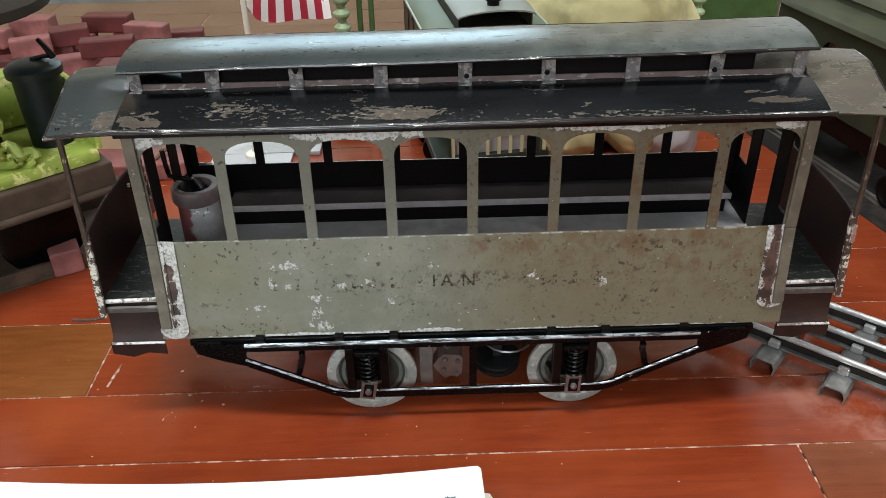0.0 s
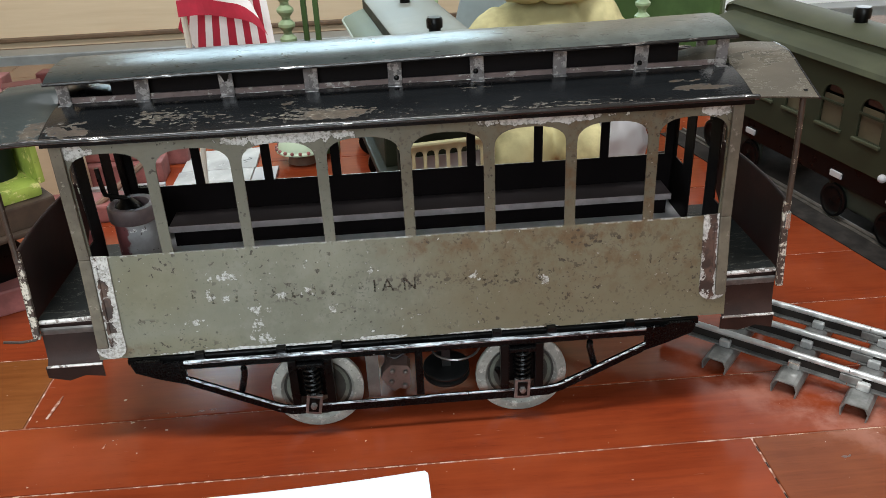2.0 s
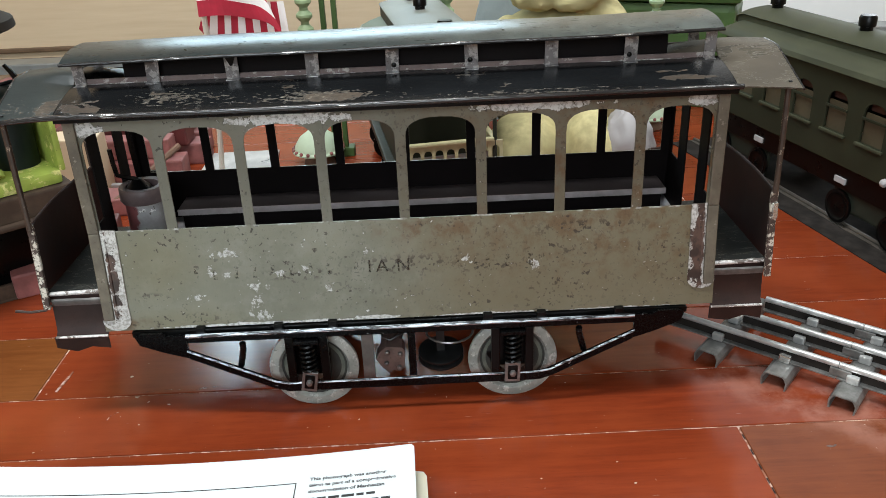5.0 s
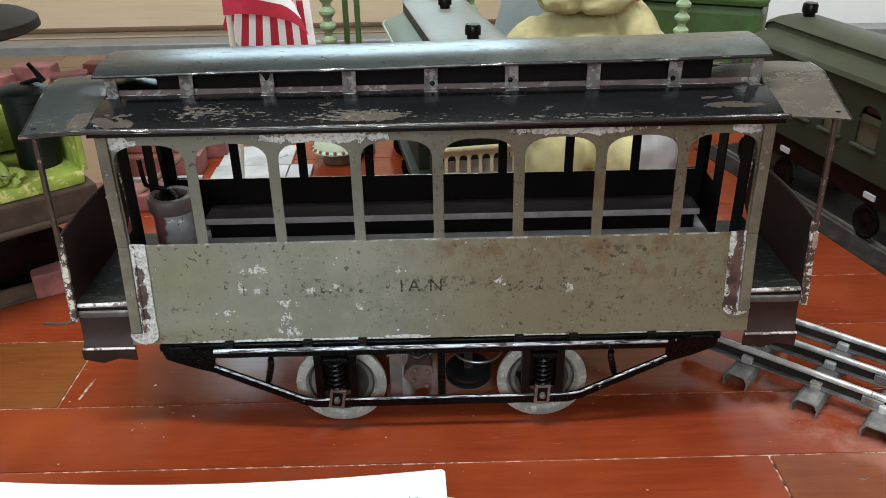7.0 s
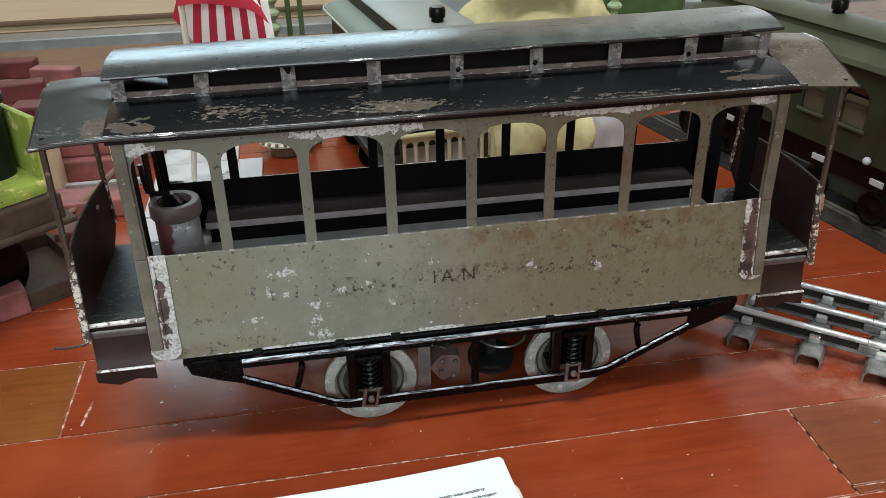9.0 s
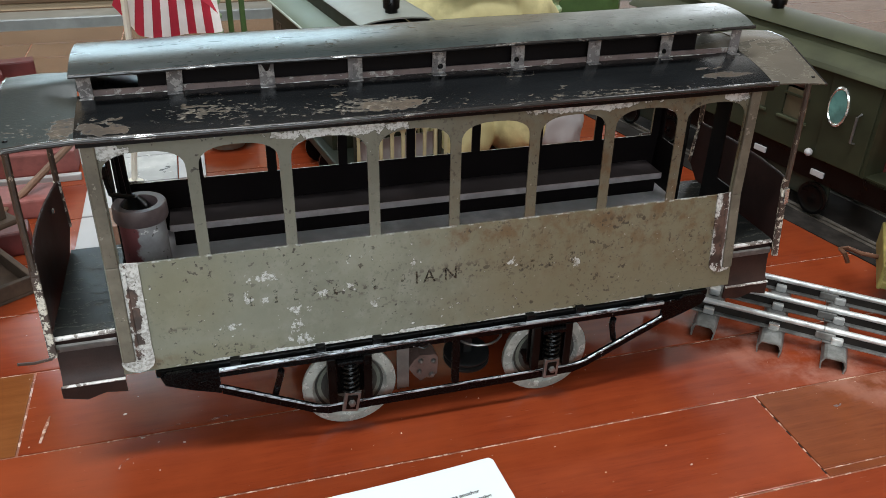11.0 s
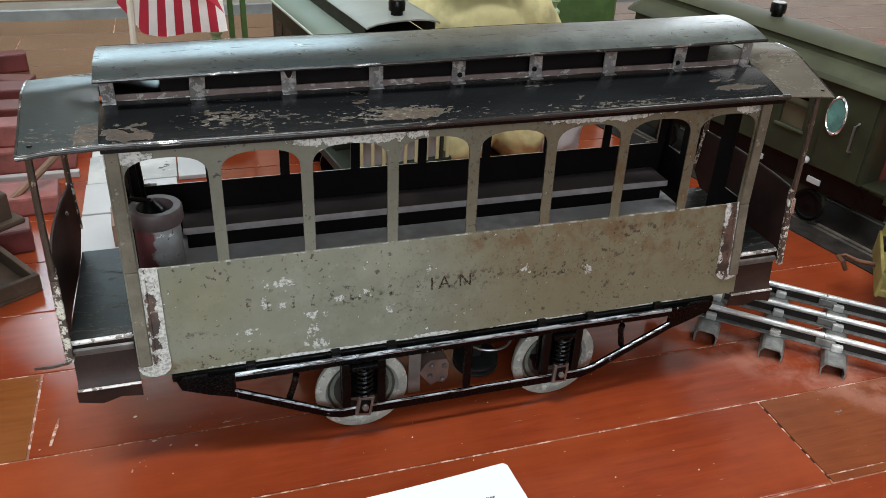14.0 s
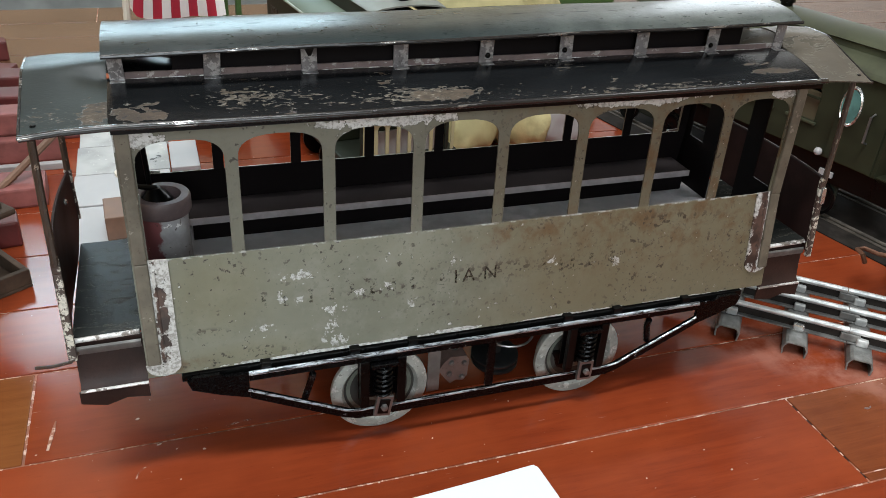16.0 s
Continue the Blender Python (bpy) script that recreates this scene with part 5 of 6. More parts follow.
    sheet(b, rows, 0.0015)
    ro = part("roof", b, M_GREEN_ROOF, e, "green clerestory roof with rounded ends", True)
    for x in (-0.172, -0.030, 0.112):
        knob(ro, x, 0.0, 0.1805, 0.0082)
    b = bmesh.new()
    box(b, -0.19, 0.175, -0.042, 0.042, 0.040, 0.0645, 0.001)
    part("underframe", b, M_BLACK, e)
    for xc in (-0.1505, 0.058):
        b = bmesh.new()
        box(b, xc - 0.050, xc + 0.050, -0.038, -0.033, 0.018, 0.042, 0.003)
        box(b, xc - 0.050, xc + 0.050, 0.033, 0.038, 0.018, 0.042, 0.003)
        tr = part("truck", b, M_SHADOWGREEN, e, "dark truck frame")
        for dx in (-0.0365, 0.0365):
            for s in (-1, 1):
                b = bmesh.new()
                lathe(b, [(0.0, 0), (0.0165, 0), (0.017, 0.003), (0.014, 0.0035), (0.012, 0.002), (0.004, 0.002), (0.0, 0.004)], 24, pose(xc + dx, s * 0.0385, 0.0215, 90 if s < 0 else -90))
                part("wheel", b, M_BLACK, tr, smooth=True)
                b = bmesh.new()
                box(b, xc + dx - 0.0075, xc + dx + 0.0075, s * 0.0430 - 0.0012, s * 0.0430 + 0.0012, 0.0460, 0.0520, 0.0005)
                part("journal", b, M_BOX, tr, "pale journal cap")
    b = bmesh.new()
    bmesh.ops.create_uvsphere(b, u_segments=14, v_segments=8, radius=0.0040)
    bmesh.ops.transform(b, matrix=pose(0.084, -hw - 0.0055, 0.0696), verts=b.verts)
    part("lamp_ball", b, M_BOX, e, "small white ball", True)
    return e


passenger_car()
rails = tagged(empty("car_track", pose(0.5195, 0.775, 0, 0, 0, -77.2)), "dull tinplate track under the green car", "toy track")
for off in (-0.034, 0.034):
    b = bmesh.new()
    tube(b, [(-0.26, off, 0.0030), (0.24, off, 0.0030)], 0.0019, 8)
    box(b, -0.26, 0.24, off - 0.006, off + 0.006, 0.0012, 0.0018)
    part("rail", b, M_DULLRAIL, rails, smooth=True)
# bed sheet coloured dark for the shadow under the car
b = bmesh.new()
box(b, -0.262, 0.238, -0.066, 0.066, 0.0, 0.0012, 0.0004)
part("bed", b, M_BED, rails, "tin track bed, shadow under the car in its dark colour")


# ---- grey observation car seen end-on ----
def observation_car():
    e = tagged(empty("observation_car", pose(0.1055, 0.815, 0, 0, 0, 9)), "pale green clerestory-roofed tinplate observation car with a cream railing", "toy train car")
    hw, length = 0.056, 0.285
    b = bmesh.new()
    box(b, -hw + 0.003, hw - 0.003, 0.055, length - 0.01, 0.040, 0.156, 0.002)
    body = part("body", b, M_GREEN, e, "dark green car body")
    for s in (-1, 1):
        for k in range(5):
            b = bmesh.new()
            xa, xb = sorted((s * (hw - 0.0032), s * (hw - 0.0024)))
            box(b, xa, xb, 0.072 + 0.040 * k, 0.098 + 0.040 * k, 0.092, 0.130, 0.0003)
            part("window", b, M_BLACK, body, "dark window")
    b = bmesh.new()
    box(b, -hw - 0.006, hw + 0.002, 0.0, length, 0.030, 0.040, 0.002)
    part("deck", b, M_SHADOWGREEN, e)
    # roof: a slope on either side, a dark upright band over it, and the grey top
    ends = ((-0.014, 0.86, 0.008), (0.0, 0.97, 0.002), (0.020, 1.0, 0.0), (0.14, 1.0, 0.0), (length - 0.020, 1.0, 0.0), (length - 0.004, 0.93, 0.004), (length + 0.006, 0.80, 0.010))
    b = bmesh.new()
    for s in (-1, 1):
        prof = [(0.0635, 0.1560), (0.060, 0.1600), (0.050, 0.1645), (0.037, 0.1685)]
        sheet(b, [[(s * x * w, y, max(0.1555, z - dz)) for x, z in prof] for y, w, dz in ends], 0.0015)
    ro = part("roof", b, M_SLOPE, e, "pale green roof slope", True)
    for s in (-1, 1):
        b = bmesh.new()
        tube(b, [(s * 0.0637 * w, y, 0.1560) for y, w, dz in ends], 0.0014, 6)
        part("roof_edge", b, M_PALE_EDGE, ro, "pale rolled edge", True)
        b = bmesh.new()
        sheet(b, [[(s * 0.0365, y, 0.1675), (s * 0.0365, y, 0.1835)] for y in (0.008, 0.14, length - 0.012)], 0.0012)
        part("clerestory_side", b, M_SHADOWGREEN, ro, "dark green upright band")
    b = bmesh.new()
    prof = [(-0.0390, 0.1832), (-0.0375, 0.1848), (-0.028, 0.1872), (-0.014, 0.1886), (0, 0.1890), (0.014, 0.1886), (0.028, 0.1872), (0.0375, 0.1848), (0.0390, 0.1832)]
    sheet(b, [[(x * w, y, max(0.178, z - dz * 0.6)) for x, z in prof] for y, w, dz in ends[1:6]], 0.0015)
    to = part("roof_top", b, M_ROOFTOP, ro, "grey-white roof top", True)
    for y in (0.018, 0.175, 0.245):
        knob(to, 0.0, y, 0.1885, 0.0080)
    # railing: cream top with arched slots, dark uprights, pale panel behind
    for x0, x1, m in ((-0.0455, 0.0425, pose(0, 0, 0)), (0.004, 0.05, pose(0.0450, 0, 0, 0, 0, 90))):
        br = []
        x = x0
        while x < x1 - 0.004:
            br += [(x, x + 0.0035, "p"), (x + 0.0035, x + 0.0120, "d")]
            x += 0.0120
        br.append((x, x + 0.0035, "p"))
        w = windowed_wall(br, 0.040, 0.044, 0.068, 0.0745, 0.080, 0.0015)
        bmesh.ops.transform(w, matrix=m, verts=w.verts)
        ra = part("railing", w, [M_CREAM, M_CREAM], e, "cream railing with arched slots")
        b = bmesh.new()
        box(b, x0 - 0.002, x1 + 0.002, -0.003, 0.003, 0.0800, 0.0835, 0.001, m)
        part("top_rail", b, M_CREAM, ra)
    b = bmesh.new()
    box(b, -0.0445, 0.0425, 0.006, 0.008, 0.0405, 0.066)
    part("panel", b, M_BOX, e, "pale panel behind the railing")
    for s in (-1, 1):
        b = bmesh.new()
        tube(b, [(s * 0.046, 0.002, 0.040), (s * 0.046, 0.002, 0.160)], 0.0022, 8)
        part("post", b, M_SHADOWGREEN, e, smooth=True)
        for y in (0.075, 0.125, 0.205, 0.255):
            b = bmesh.new()
            lathe(b, [(0.0, 0), (0.019, 0), (0.0195, 0.004), (0.0, 0.005)], 20, pose(s * 0.045, y, 0.0196, 90 if s < 0 else -90))
            part("wheel", b, M_BLACK, e, smooth=True)


observation_car()


# ---- teddy bear ----
def ellipsoid(b, c, r, rot=(0, 0, 0), rough=0.004, seed=0):
    t = bmesh.new()
    bmesh.ops.create_icosphere(t, subdivisions=4, radius=1.0)
    for v in t.verts:
        k = 1 + rough / max(r) * noise.noise(v.co * 3 + Vector((seed, 0, 0))) + 0.3 * rough / max(r) * noise.noise(v.co * 11 + Vector((0, seed, 0)))
        v.co *= k
    merge(b, t, pose(*c, *rot) @ Matrix.Diagonal((*r, 1)))


b = bmesh.new()
ellipsoid(b, (0, 0, 0.092), (0.082, 0.070, 0.098), seed=1)
ellipsoid(b, (0, -0.004, 0.138), (0.080, 0.060, 0.050), seed=11)
ellipsoid(b, (-0.018, -0.018, 0.244), (0.060, 0.060, 0.054), rough=0.008, seed=2)
ellipsoid(b, (-0.040, -0.050, 0.205), (0.030, 0.022, 0.018), (0, 12, 0), 0.008, 13)
ellipsoid(b, (0.012, -0.052, 0.201), (0.034, 0.022, 0.017), (0, -10, 0), 0.008, 14)
ellipsoid(b, (0.056, -0.034, 0.150), (0.027, 0.034, 0.056), (0, -22, 0), seed=15)
ellipsoid(b, (-0.082, -0.012, 0.120), (0.030, 0.030, 0.062), (0, 28, 0), seed=3)
ellipsoid(b, (0.082, -0.012, 0.115), (0.032, 0.032, 0.064), (0, -30, 0), seed=4)
ellipsoid(b, (-0.055, -0.085, 0.034), (0.048, 0.070, 0.046), (0, 0, -20), seed=5)
ellipsoid(b, (0.014, -0.095, 0.040), (0.032, 0.062, 0.046), (0, 0, 8), seed=6)
ellipsoid(b, (-0.005, -0.062, 0.234), (0.026, 0.020, 0.020), seed=7)
ellipsoid(b, (-0.055, 0.0, 0.298), (0.022, 0.012, 0.022), seed=8)
ellipsoid(b, (0.045, 0.0, 0.298), (0.022, 0.012, 0.022), seed=9)
bear = tagged(obj("teddy_bear", b, M_PLUSH, smooth=True), "sitting pale yellow plush teddy bear", "teddy bear")
bear.matrix_world = pose(0.243, 1.005, 0, 0, 0, 4)
melt = bear.modifiers.new("melt", "REMESH")
melt.mode, melt.voxel_size, melt.use_smooth_shade = "VOXEL", 0.0035, True
b = bmesh.new()
ellipsoid(b, (0, 0, 0.045), (0.030, 0.034, 0.050), rough=0.006, seed=12)
bundle = tagged(obj("white_cloth", b, M_BOX, smooth=True), "crumpled white cloth bundle beside the bear", "cloth")
bundle.matrix_world = pose(0.303, 0.876, -0.002)
b = bmesh.new()
for dx, turn in ((-0.007, 25), (0.007, -25)):
    ellipsoid(b, (dx, 0, 0.0), (0.010, 0.004, 0.006), (0, turn, 0), rough=0.003, seed=16)
bow = tagged(obj("ribbon_bow", b, M_RED, smooth=True), "small red ribbon bow on the bear", "ribbon")
bow.matrix_world = pose(0.287, 0.950, 0.207)


# ---- turned green posts ----
def turned_post(x, y, h=0.34):
    e = tagged(empty("turned_post", pose(x, y, 0)), "pale green turned wooden post on a scalloped red-edged foot", "post", "turned green posts")
    b = bmesh.new()
    prof, z = [(0.0, 0.040), (0.010, 0.040)], 0.042
    while z < h:
        prof += [(0.0052, z + 0.0007), (0.0050, z + 0.0026), (0.0070, z + 0.0045), (0.0098, z + 0.008), (0.0098, z + 0.011), (0.0072, z + 0.0137), (0.0050, z + 0.0157)]
        z += 0.0166
    prof.append((0.0, z))
    lathe(b, prof, 16)
    part("shaft", b, M_PALEGREEN, e, smooth=True)
    # made-up pedestal in place of the foot's brown reflection on the boards
    b = bmesh.new()
    lathe(b, [(0.0, 0.0), (0.020, 0.0), (0.018, 0.006), (0.013, 0.010), (0.014, 0.0160), (0.0, 0.0160)], 28)
    part("pedestal", b, M_STICKWOOD, e, "brown pedestal added for the foot's reflection in the boards", True)
    b = bmesh.new()
    lathe(b, [(0.0, 0.0162), (0.033, 0.0162), (0.033, 0.018), (0.030, 0.020), (0.029, 0.024), (0.023, 0.034), (0.012, 0.042), (0.0, 0.043)], 28)
    ft = part("foot", b, M_FOOTGREEN, e, "whitish green domed foot", True)
    for i in range(20):
        b = bmesh.new()
        a = 2 * math.pi * i / 20
        bmesh.ops.create_uvsphere(b, u_segments=8, v_segments=6, radius=0.0024)
        bmesh.ops.transform(b, matrix=pose(0.0320 * math.cos(a), 0.0320 * math.sin(a), 0.0195), verts=b.verts)
        part("scallop", b, M_RED, ft, smooth=True)


for x, y in ((-0.060, 1.005), (0.112, 1.09), (0.385, 1.09)):
    turned_post(x, y)
b = bmesh.new()
box(b, -0.008, -0.002, -0.006, 0.006, 0, 0.34, 0.001)
box(b, 0.006, 0.012, -0.006, 0.006, 0, 0.34, 0.001)
box(b, -0.015, 0.02, -0.01, 0.01, 0, 0.012, 0.002)
ob = tagged(obj("green_upright", b, M_MIDGREEN), "pair of leaf green square uprights beside a turned post", "post")
ob.matrix_world = pose(-0.036, 1.03, 0)

# dark green car and a slanting grey-blue sheet further back
b = bmesh.new()
box(b, -0.11, 0.11, -0.05, 0.05, 0.03, 0.150, 0.012)
box(b, -0.115, 0.115, -0.056, 0.056, 0.150, 0.166, 0.007)
box(b, -0.09, 0.09, -0.045, 0.045, 0.0, 0.03, 0.003)
ob = tagged(obj("tin_wagon", b, M_MIDGREEN), "rounded dark green tin wagon at the back", "toy train car")
ob.matrix_world = pose(0.435, 1.24, 0, 0, 0, -25)
b = bmesh.new()
box(b, -0.055, 0.055, -0.002, 0.002, 0.0, 0.26, 0.001)
ob = tagged(obj("tin_sheet", b, M_TINBLUE), "grey-blue tin sheet leaning behind the bear", "sheet")
ob.matrix_world = pose(0.165, 1.15, 0, -14, 22, 15)


# ---- flag on its stick ----
def flag():
    e = tagged(empty("small_flag", pose(-0.125, 0.852, 0)), "small red and white striped flag on a white stick", "flag")
    b = bmesh.new()
    tube(b, [(-0.036, 0.050, 0.0062), (-0.014, 0.006, 0.14), (-0.010, -0.012, 0.21), (-0.009, -0.016, 0.335)], 0.0030, 8)
    part("stick", b, M_STICK, e, smooth=True)
    b = bmesh.new()
    lathe(b, [(0.0, 0.0046), (0.010, 0.0046), (0.010, 0.008), (0.004, 0.012), (0.0, 0.012)], 20, pose(-0.036, 0.050, 0))
    part("base", b, M_STICK, e, smooth=True)
    # the fly hangs down behind in upright stripes; the hoist end is folded over it in level ones
    n = 12
    for i in range(n):
        b = bmesh.new()
        rows = []
        for j in range(9):
            v = j / 8
            row = []
            for q in range(4):
                u = (i + q / 3) / n
                foot = 0.174 + 0.026 * (1 - min(1.0, u / 0.20)) - 0.004 * math.sin(3.0 * u)
                row.append((-0.0225 + 0.0935 * u + (0.010 - 0.014 * u) * v, 0.006 + 0.0045 * math.sin(11 * u + 0.5) * (1.2 - v), foot + (0.224 - foot) * v))
            rows.append(row)
        sheet(b, rows, 0.0005)
        part("stripe", b, M_FLAGRED if i % 2 == 0 else M_FLAGWHITE, e)
    for i in range(6):
        b = bmesh.new()
        rows = []
        for j in range(5):
            v = i + j / 4
            row = []
            for q in range(14):
                u = q / 13
                row.append((-0.0125 + (0.0805 - 0.0060 * v) * u, -0.022 + 0.004 * math.sin(6 * u + 0.35 * v), 0.2165 + 0.0150 * v - 0.005 * u - 0.014 * max(0.0, (u - 0.72) / 0.28) ** 2 + 0.0015 * math.sin(5 * u)))
            rows.append(row)
        sheet(b, rows, 0.0005)
        part("stripe", b, M_FLAGRED if i % 2 == 0 else M_FLAGWHITE, e)
    b = bmesh.new()
    box(b, -0.012, 0.03, -0.014, -0.0135, 0.300, 0.335)
    part("canton", b, M_FLAGBLUE, e)


flag()


# ---- green toy wagon with its dark can, and things on the boards beside it ----
def toy_wagon():
    e = tagged(empty("toy_wagon", pose(-0.248, 0.706, 0, 0, 0, 40)), "lime green toy wagon with brown bed and dark green can", "toy wagon")
    b = bmesh.new()
    box(b, -0.26, 0.002, -0.020, 0.11, 0.080, 0.102, 0.002)
    box(b, -0.265, 0.008, -0.026, 0.116, 0.076, 0.081, 0.002)
    part("bed", b, M_BROWN, e, "brown tin bed with a flange")
    b = bmesh.new()
    box(b, -0.25, -0.004, -0.014, 0.105, 0.102, 0.114, 0.004)
    box(b, -0.0052, 0.0008, -0.012, 0.098, 0.112, 0.166, 0.0025)
    box(b, -0.085, -0.004, 0.075, 0.105, 0.114, 0.165, 0.012)
    box(b, -0.24, -0.115, 0.010, 0.105, 0.114, 0.150, 0.014)
    bo = part("body", b, M_LIME, e, "chipped lime green body", True)
    # scrolled openwork figure in front of the body
    for i, (x, y, z, r, tilt) in enumerate(((-0.072, -0.006, 0.128, 0.011, 10), (-0.090, -0.004, 0.140, 0.014, -20), (-0.108, -0.002, 0.126, 0.012, 35), (-0.078, -0.002, 0.154, 0.010, -35),
                                            (-0.098, 0.002, 0.166, 0.012, 15), (-0.118, 0.004, 0.150, 0.013, 60), (-0.128, 0.004, 0.172, 0.012, -10), (-0.060, -0.008, 0.119, 0.008, 0))):
        b = bmesh.new()
        pts = [(r * (1 - 0.045 * q) * math.cos(0.5 * q + tilt), 0.003 * math.sin(q), r * (1 - 0.045 * q) * math.sin(0.5 * q + tilt)) for q in range(17)]
        tube(b, pts, 0.0046, 8, 0.0030)
        bmesh.ops.transform(b, matrix=pose(x, y, z, 0, tilt, -20), verts=b.verts)
        part("ornament", b, M_LIME, bo, "scrolled lime openwork", True)
    # solid dark slab gives the shade inside the openwork
    b = bmesh.new()
    box(b, -0.128, -0.068, 0.012, 0.018, 0.114, 0.176, 0.003)
    part("ornament_back", b, M_DKGREEN, bo, "dark slab added for the shaded hollow behind the openwork")
    cx, cy = -0.026, 0.030
    b = bmesh.new()
    lathe(b, [(0.0, 0.0), (0.0175, 0.0), (0.0190, 0.056), (0.0190, 0.060), (0.0225, 0.061), (0.0225, 0.067), (0.019, 0.070), (0.008, 0.0725), (0.0, 0.0725)], 28, pose(cx, cy, 0.1135))
    ca = part("can", b, M_DKGREEN, e, "dark green lidded can", True)
    b = bmesh.new()
    tube(b, [(cx, cy, 0.186), (cx + 0.009, cy - 0.006, 0.1885), (cx + 0.015, cy - 0.011, 0.189)], 0.0018, 8)
    tube(b, [(cx + 0.015, cy - 0.011, 0.1875), (cx + 0.011, cy - 0.010, 0.197), (cx + 0.007, cy - 0.008, 0.204)], 0.0030, 8, 0.0018)
    part("crank", b, M_BLACK, ca, smooth=True)
    b = bmesh.new()
    lathe(b, [(0.0, 0.2560), (0.035, 0.2545), (0.056, 0.2500), (0.0645, 0.2455), (0.0655, 0.2390), (0.061, 0.2370), (0.055, 0.2405), (0.0, 0.2480)], 32, pose(-0.070, 0.0155, 0))
    part("canopy", b, M_CANOPY, e, "brown domed canopy", True)
    b = bmesh.new()
    tube(b, [(-0.12, 0.06, 0.14), (-0.10, 0.045, 0.252)], 0.006, 8)
    part("canopy_post", b, M_LIME, e, smooth=True)
    b = bmesh.new()
    box(b, -0.235, -0.03, 0.025, 0.085, 0.030, 0.0765, 0.003)
    part("chassis", b, M_BLACK, e, "black chassis")
    for x in (-0.20, -0.06):
        for y, s in ((0.024, -1), (0.086, 1)):
            b = bmesh.new()
            lathe(b, [(0.0, 0), (0.036, 0), (0.0375, 0.004), (0.032, 0.006), (0.0, 0.008)], 28, pose(x, y, 0.0378, 90 if s < 0 else -90))
            part("wheel", b, M_BLACK, e, smooth=True)


toy_wagon()


def block(name, size, m, material, label, group):
    b = bmesh.new()
    box(b, -size[0] / 2, size[0] / 2, -size[1] / 2, size[1] / 2, 0, size[2], 0.0025)
    ob = tagged(obj(name, b, material), label, "block", group)
    ob.matrix_world = m
    return ob


block("toy_block", (0.026, 0.026, 0.024), pose(-0.294, 0.684, 0, 0, 0, 28), M_RED, "small faded red wooden cube on the boards", "loose blocks")
block("toy_block", (0.034, 0.026, 0.024), pose(-0.262, 0.792, 0, 0, 0, 10), M_DRED, "dark red wooden block on the boards", "loose blocks")
b = bmesh.new()
box(b, -0.11, 0.11, -0.055, 0.055, 0, 0.003, 0.001)
for x0, x1, y0, y1 in ((-0.11, 0.11, -0.055, -0.050), (-0.11, 0.11, 0.050, 0.055), (-0.11, -0.105, -0.05, 0.05), (0.105, 0.11, -0.05, 0.05)):
    box(b, x0, x1, y0, y1, 0.003, 0.016, 0.001)
ob = tagged(obj("wooden_tray", b, M_BROWN), "shallow brown wooden tray on the boards under the wagon", "tray")
ob.matrix_world = pose(-0.352, 0.700, 0, 0, 0, 33)
# red bars and boxes laid about on the boards
BARS = ((-0.305, 0.975, 0.0, 0.165, 0.036, 0.026, 2), (-0.312, 0.985, 0.0263, 0.15, 0.030, 0.024, -1), (-0.300, 1.030, 0.0, 0.19, 0.034, 0.028, 3), (-0.310, 1.028, 0.0283, 0.17, 0.034, 0.026, -2),
        (-0.282, 0.872, 0.0, 0.105, 0.040, 0.020, 4), (-0.300, 0.905, 0.0, 0.13, 0.022, 0.012, -2), (-0.300, 1.075, 0.0, 0.17, 0.034, 0.030, 1), (-0.308, 1.074, 0.0303, 0.15, 0.034, 0.030, -3))
for i, (x, y, z, lx, ly, lz, turn) in enumerate(BARS):
    block("toy_bar", (lx, ly, lz), pose(x, y, z, 0, 0, turn), M_DRED if i % 4 == 3 else M_RED, "faded red painted wooden bar on the boards", "loose red bars")
b = bmesh.new()
box(b, -0.075, 0.075, -0.004, 0.004, 0, 0.007, 0.001)
ob = tagged(obj("white_strip", b, M_BOX), "thin white strip lying between the red bars", "strip")
ob.matrix_world = pose(-0.292, 0.940, 0, 0, 0, 1)
b = bmesh.new()
tube(b, [(-0.292, 0.842, 0.0045), (-0.258, 0.868, 0.0245), (-0.205, 0.910, 0.062)], 0.0035, 8)
tagged(obj("wooden_stick", b, M_STICKWOOD, smooth=True), "thin brown stick leaning over the red bars", "stick")
pile = random.Random(11)
for k in range(26):
    layer = 0 if k < 16 else 1
    x, y = -0.72 + 0.027 * (k % 16) * (1 if layer == 0 else 1.4), 1.21 + 0.055 * (k % 3) + pile.uniform(-0.006, 0.006)
    block("toy_bar", (pile.uniform(0.05, 0.075), pile.uniform(0.022, 0.034), 0.026), pose(x, y, 0.0262 * layer, 0, 0, pile.uniform(-24, 24)), M_DRED if pile.random() < 0.55 else M_RED,
          "red painted wooden bar in a far pile", "far pile of red bars")
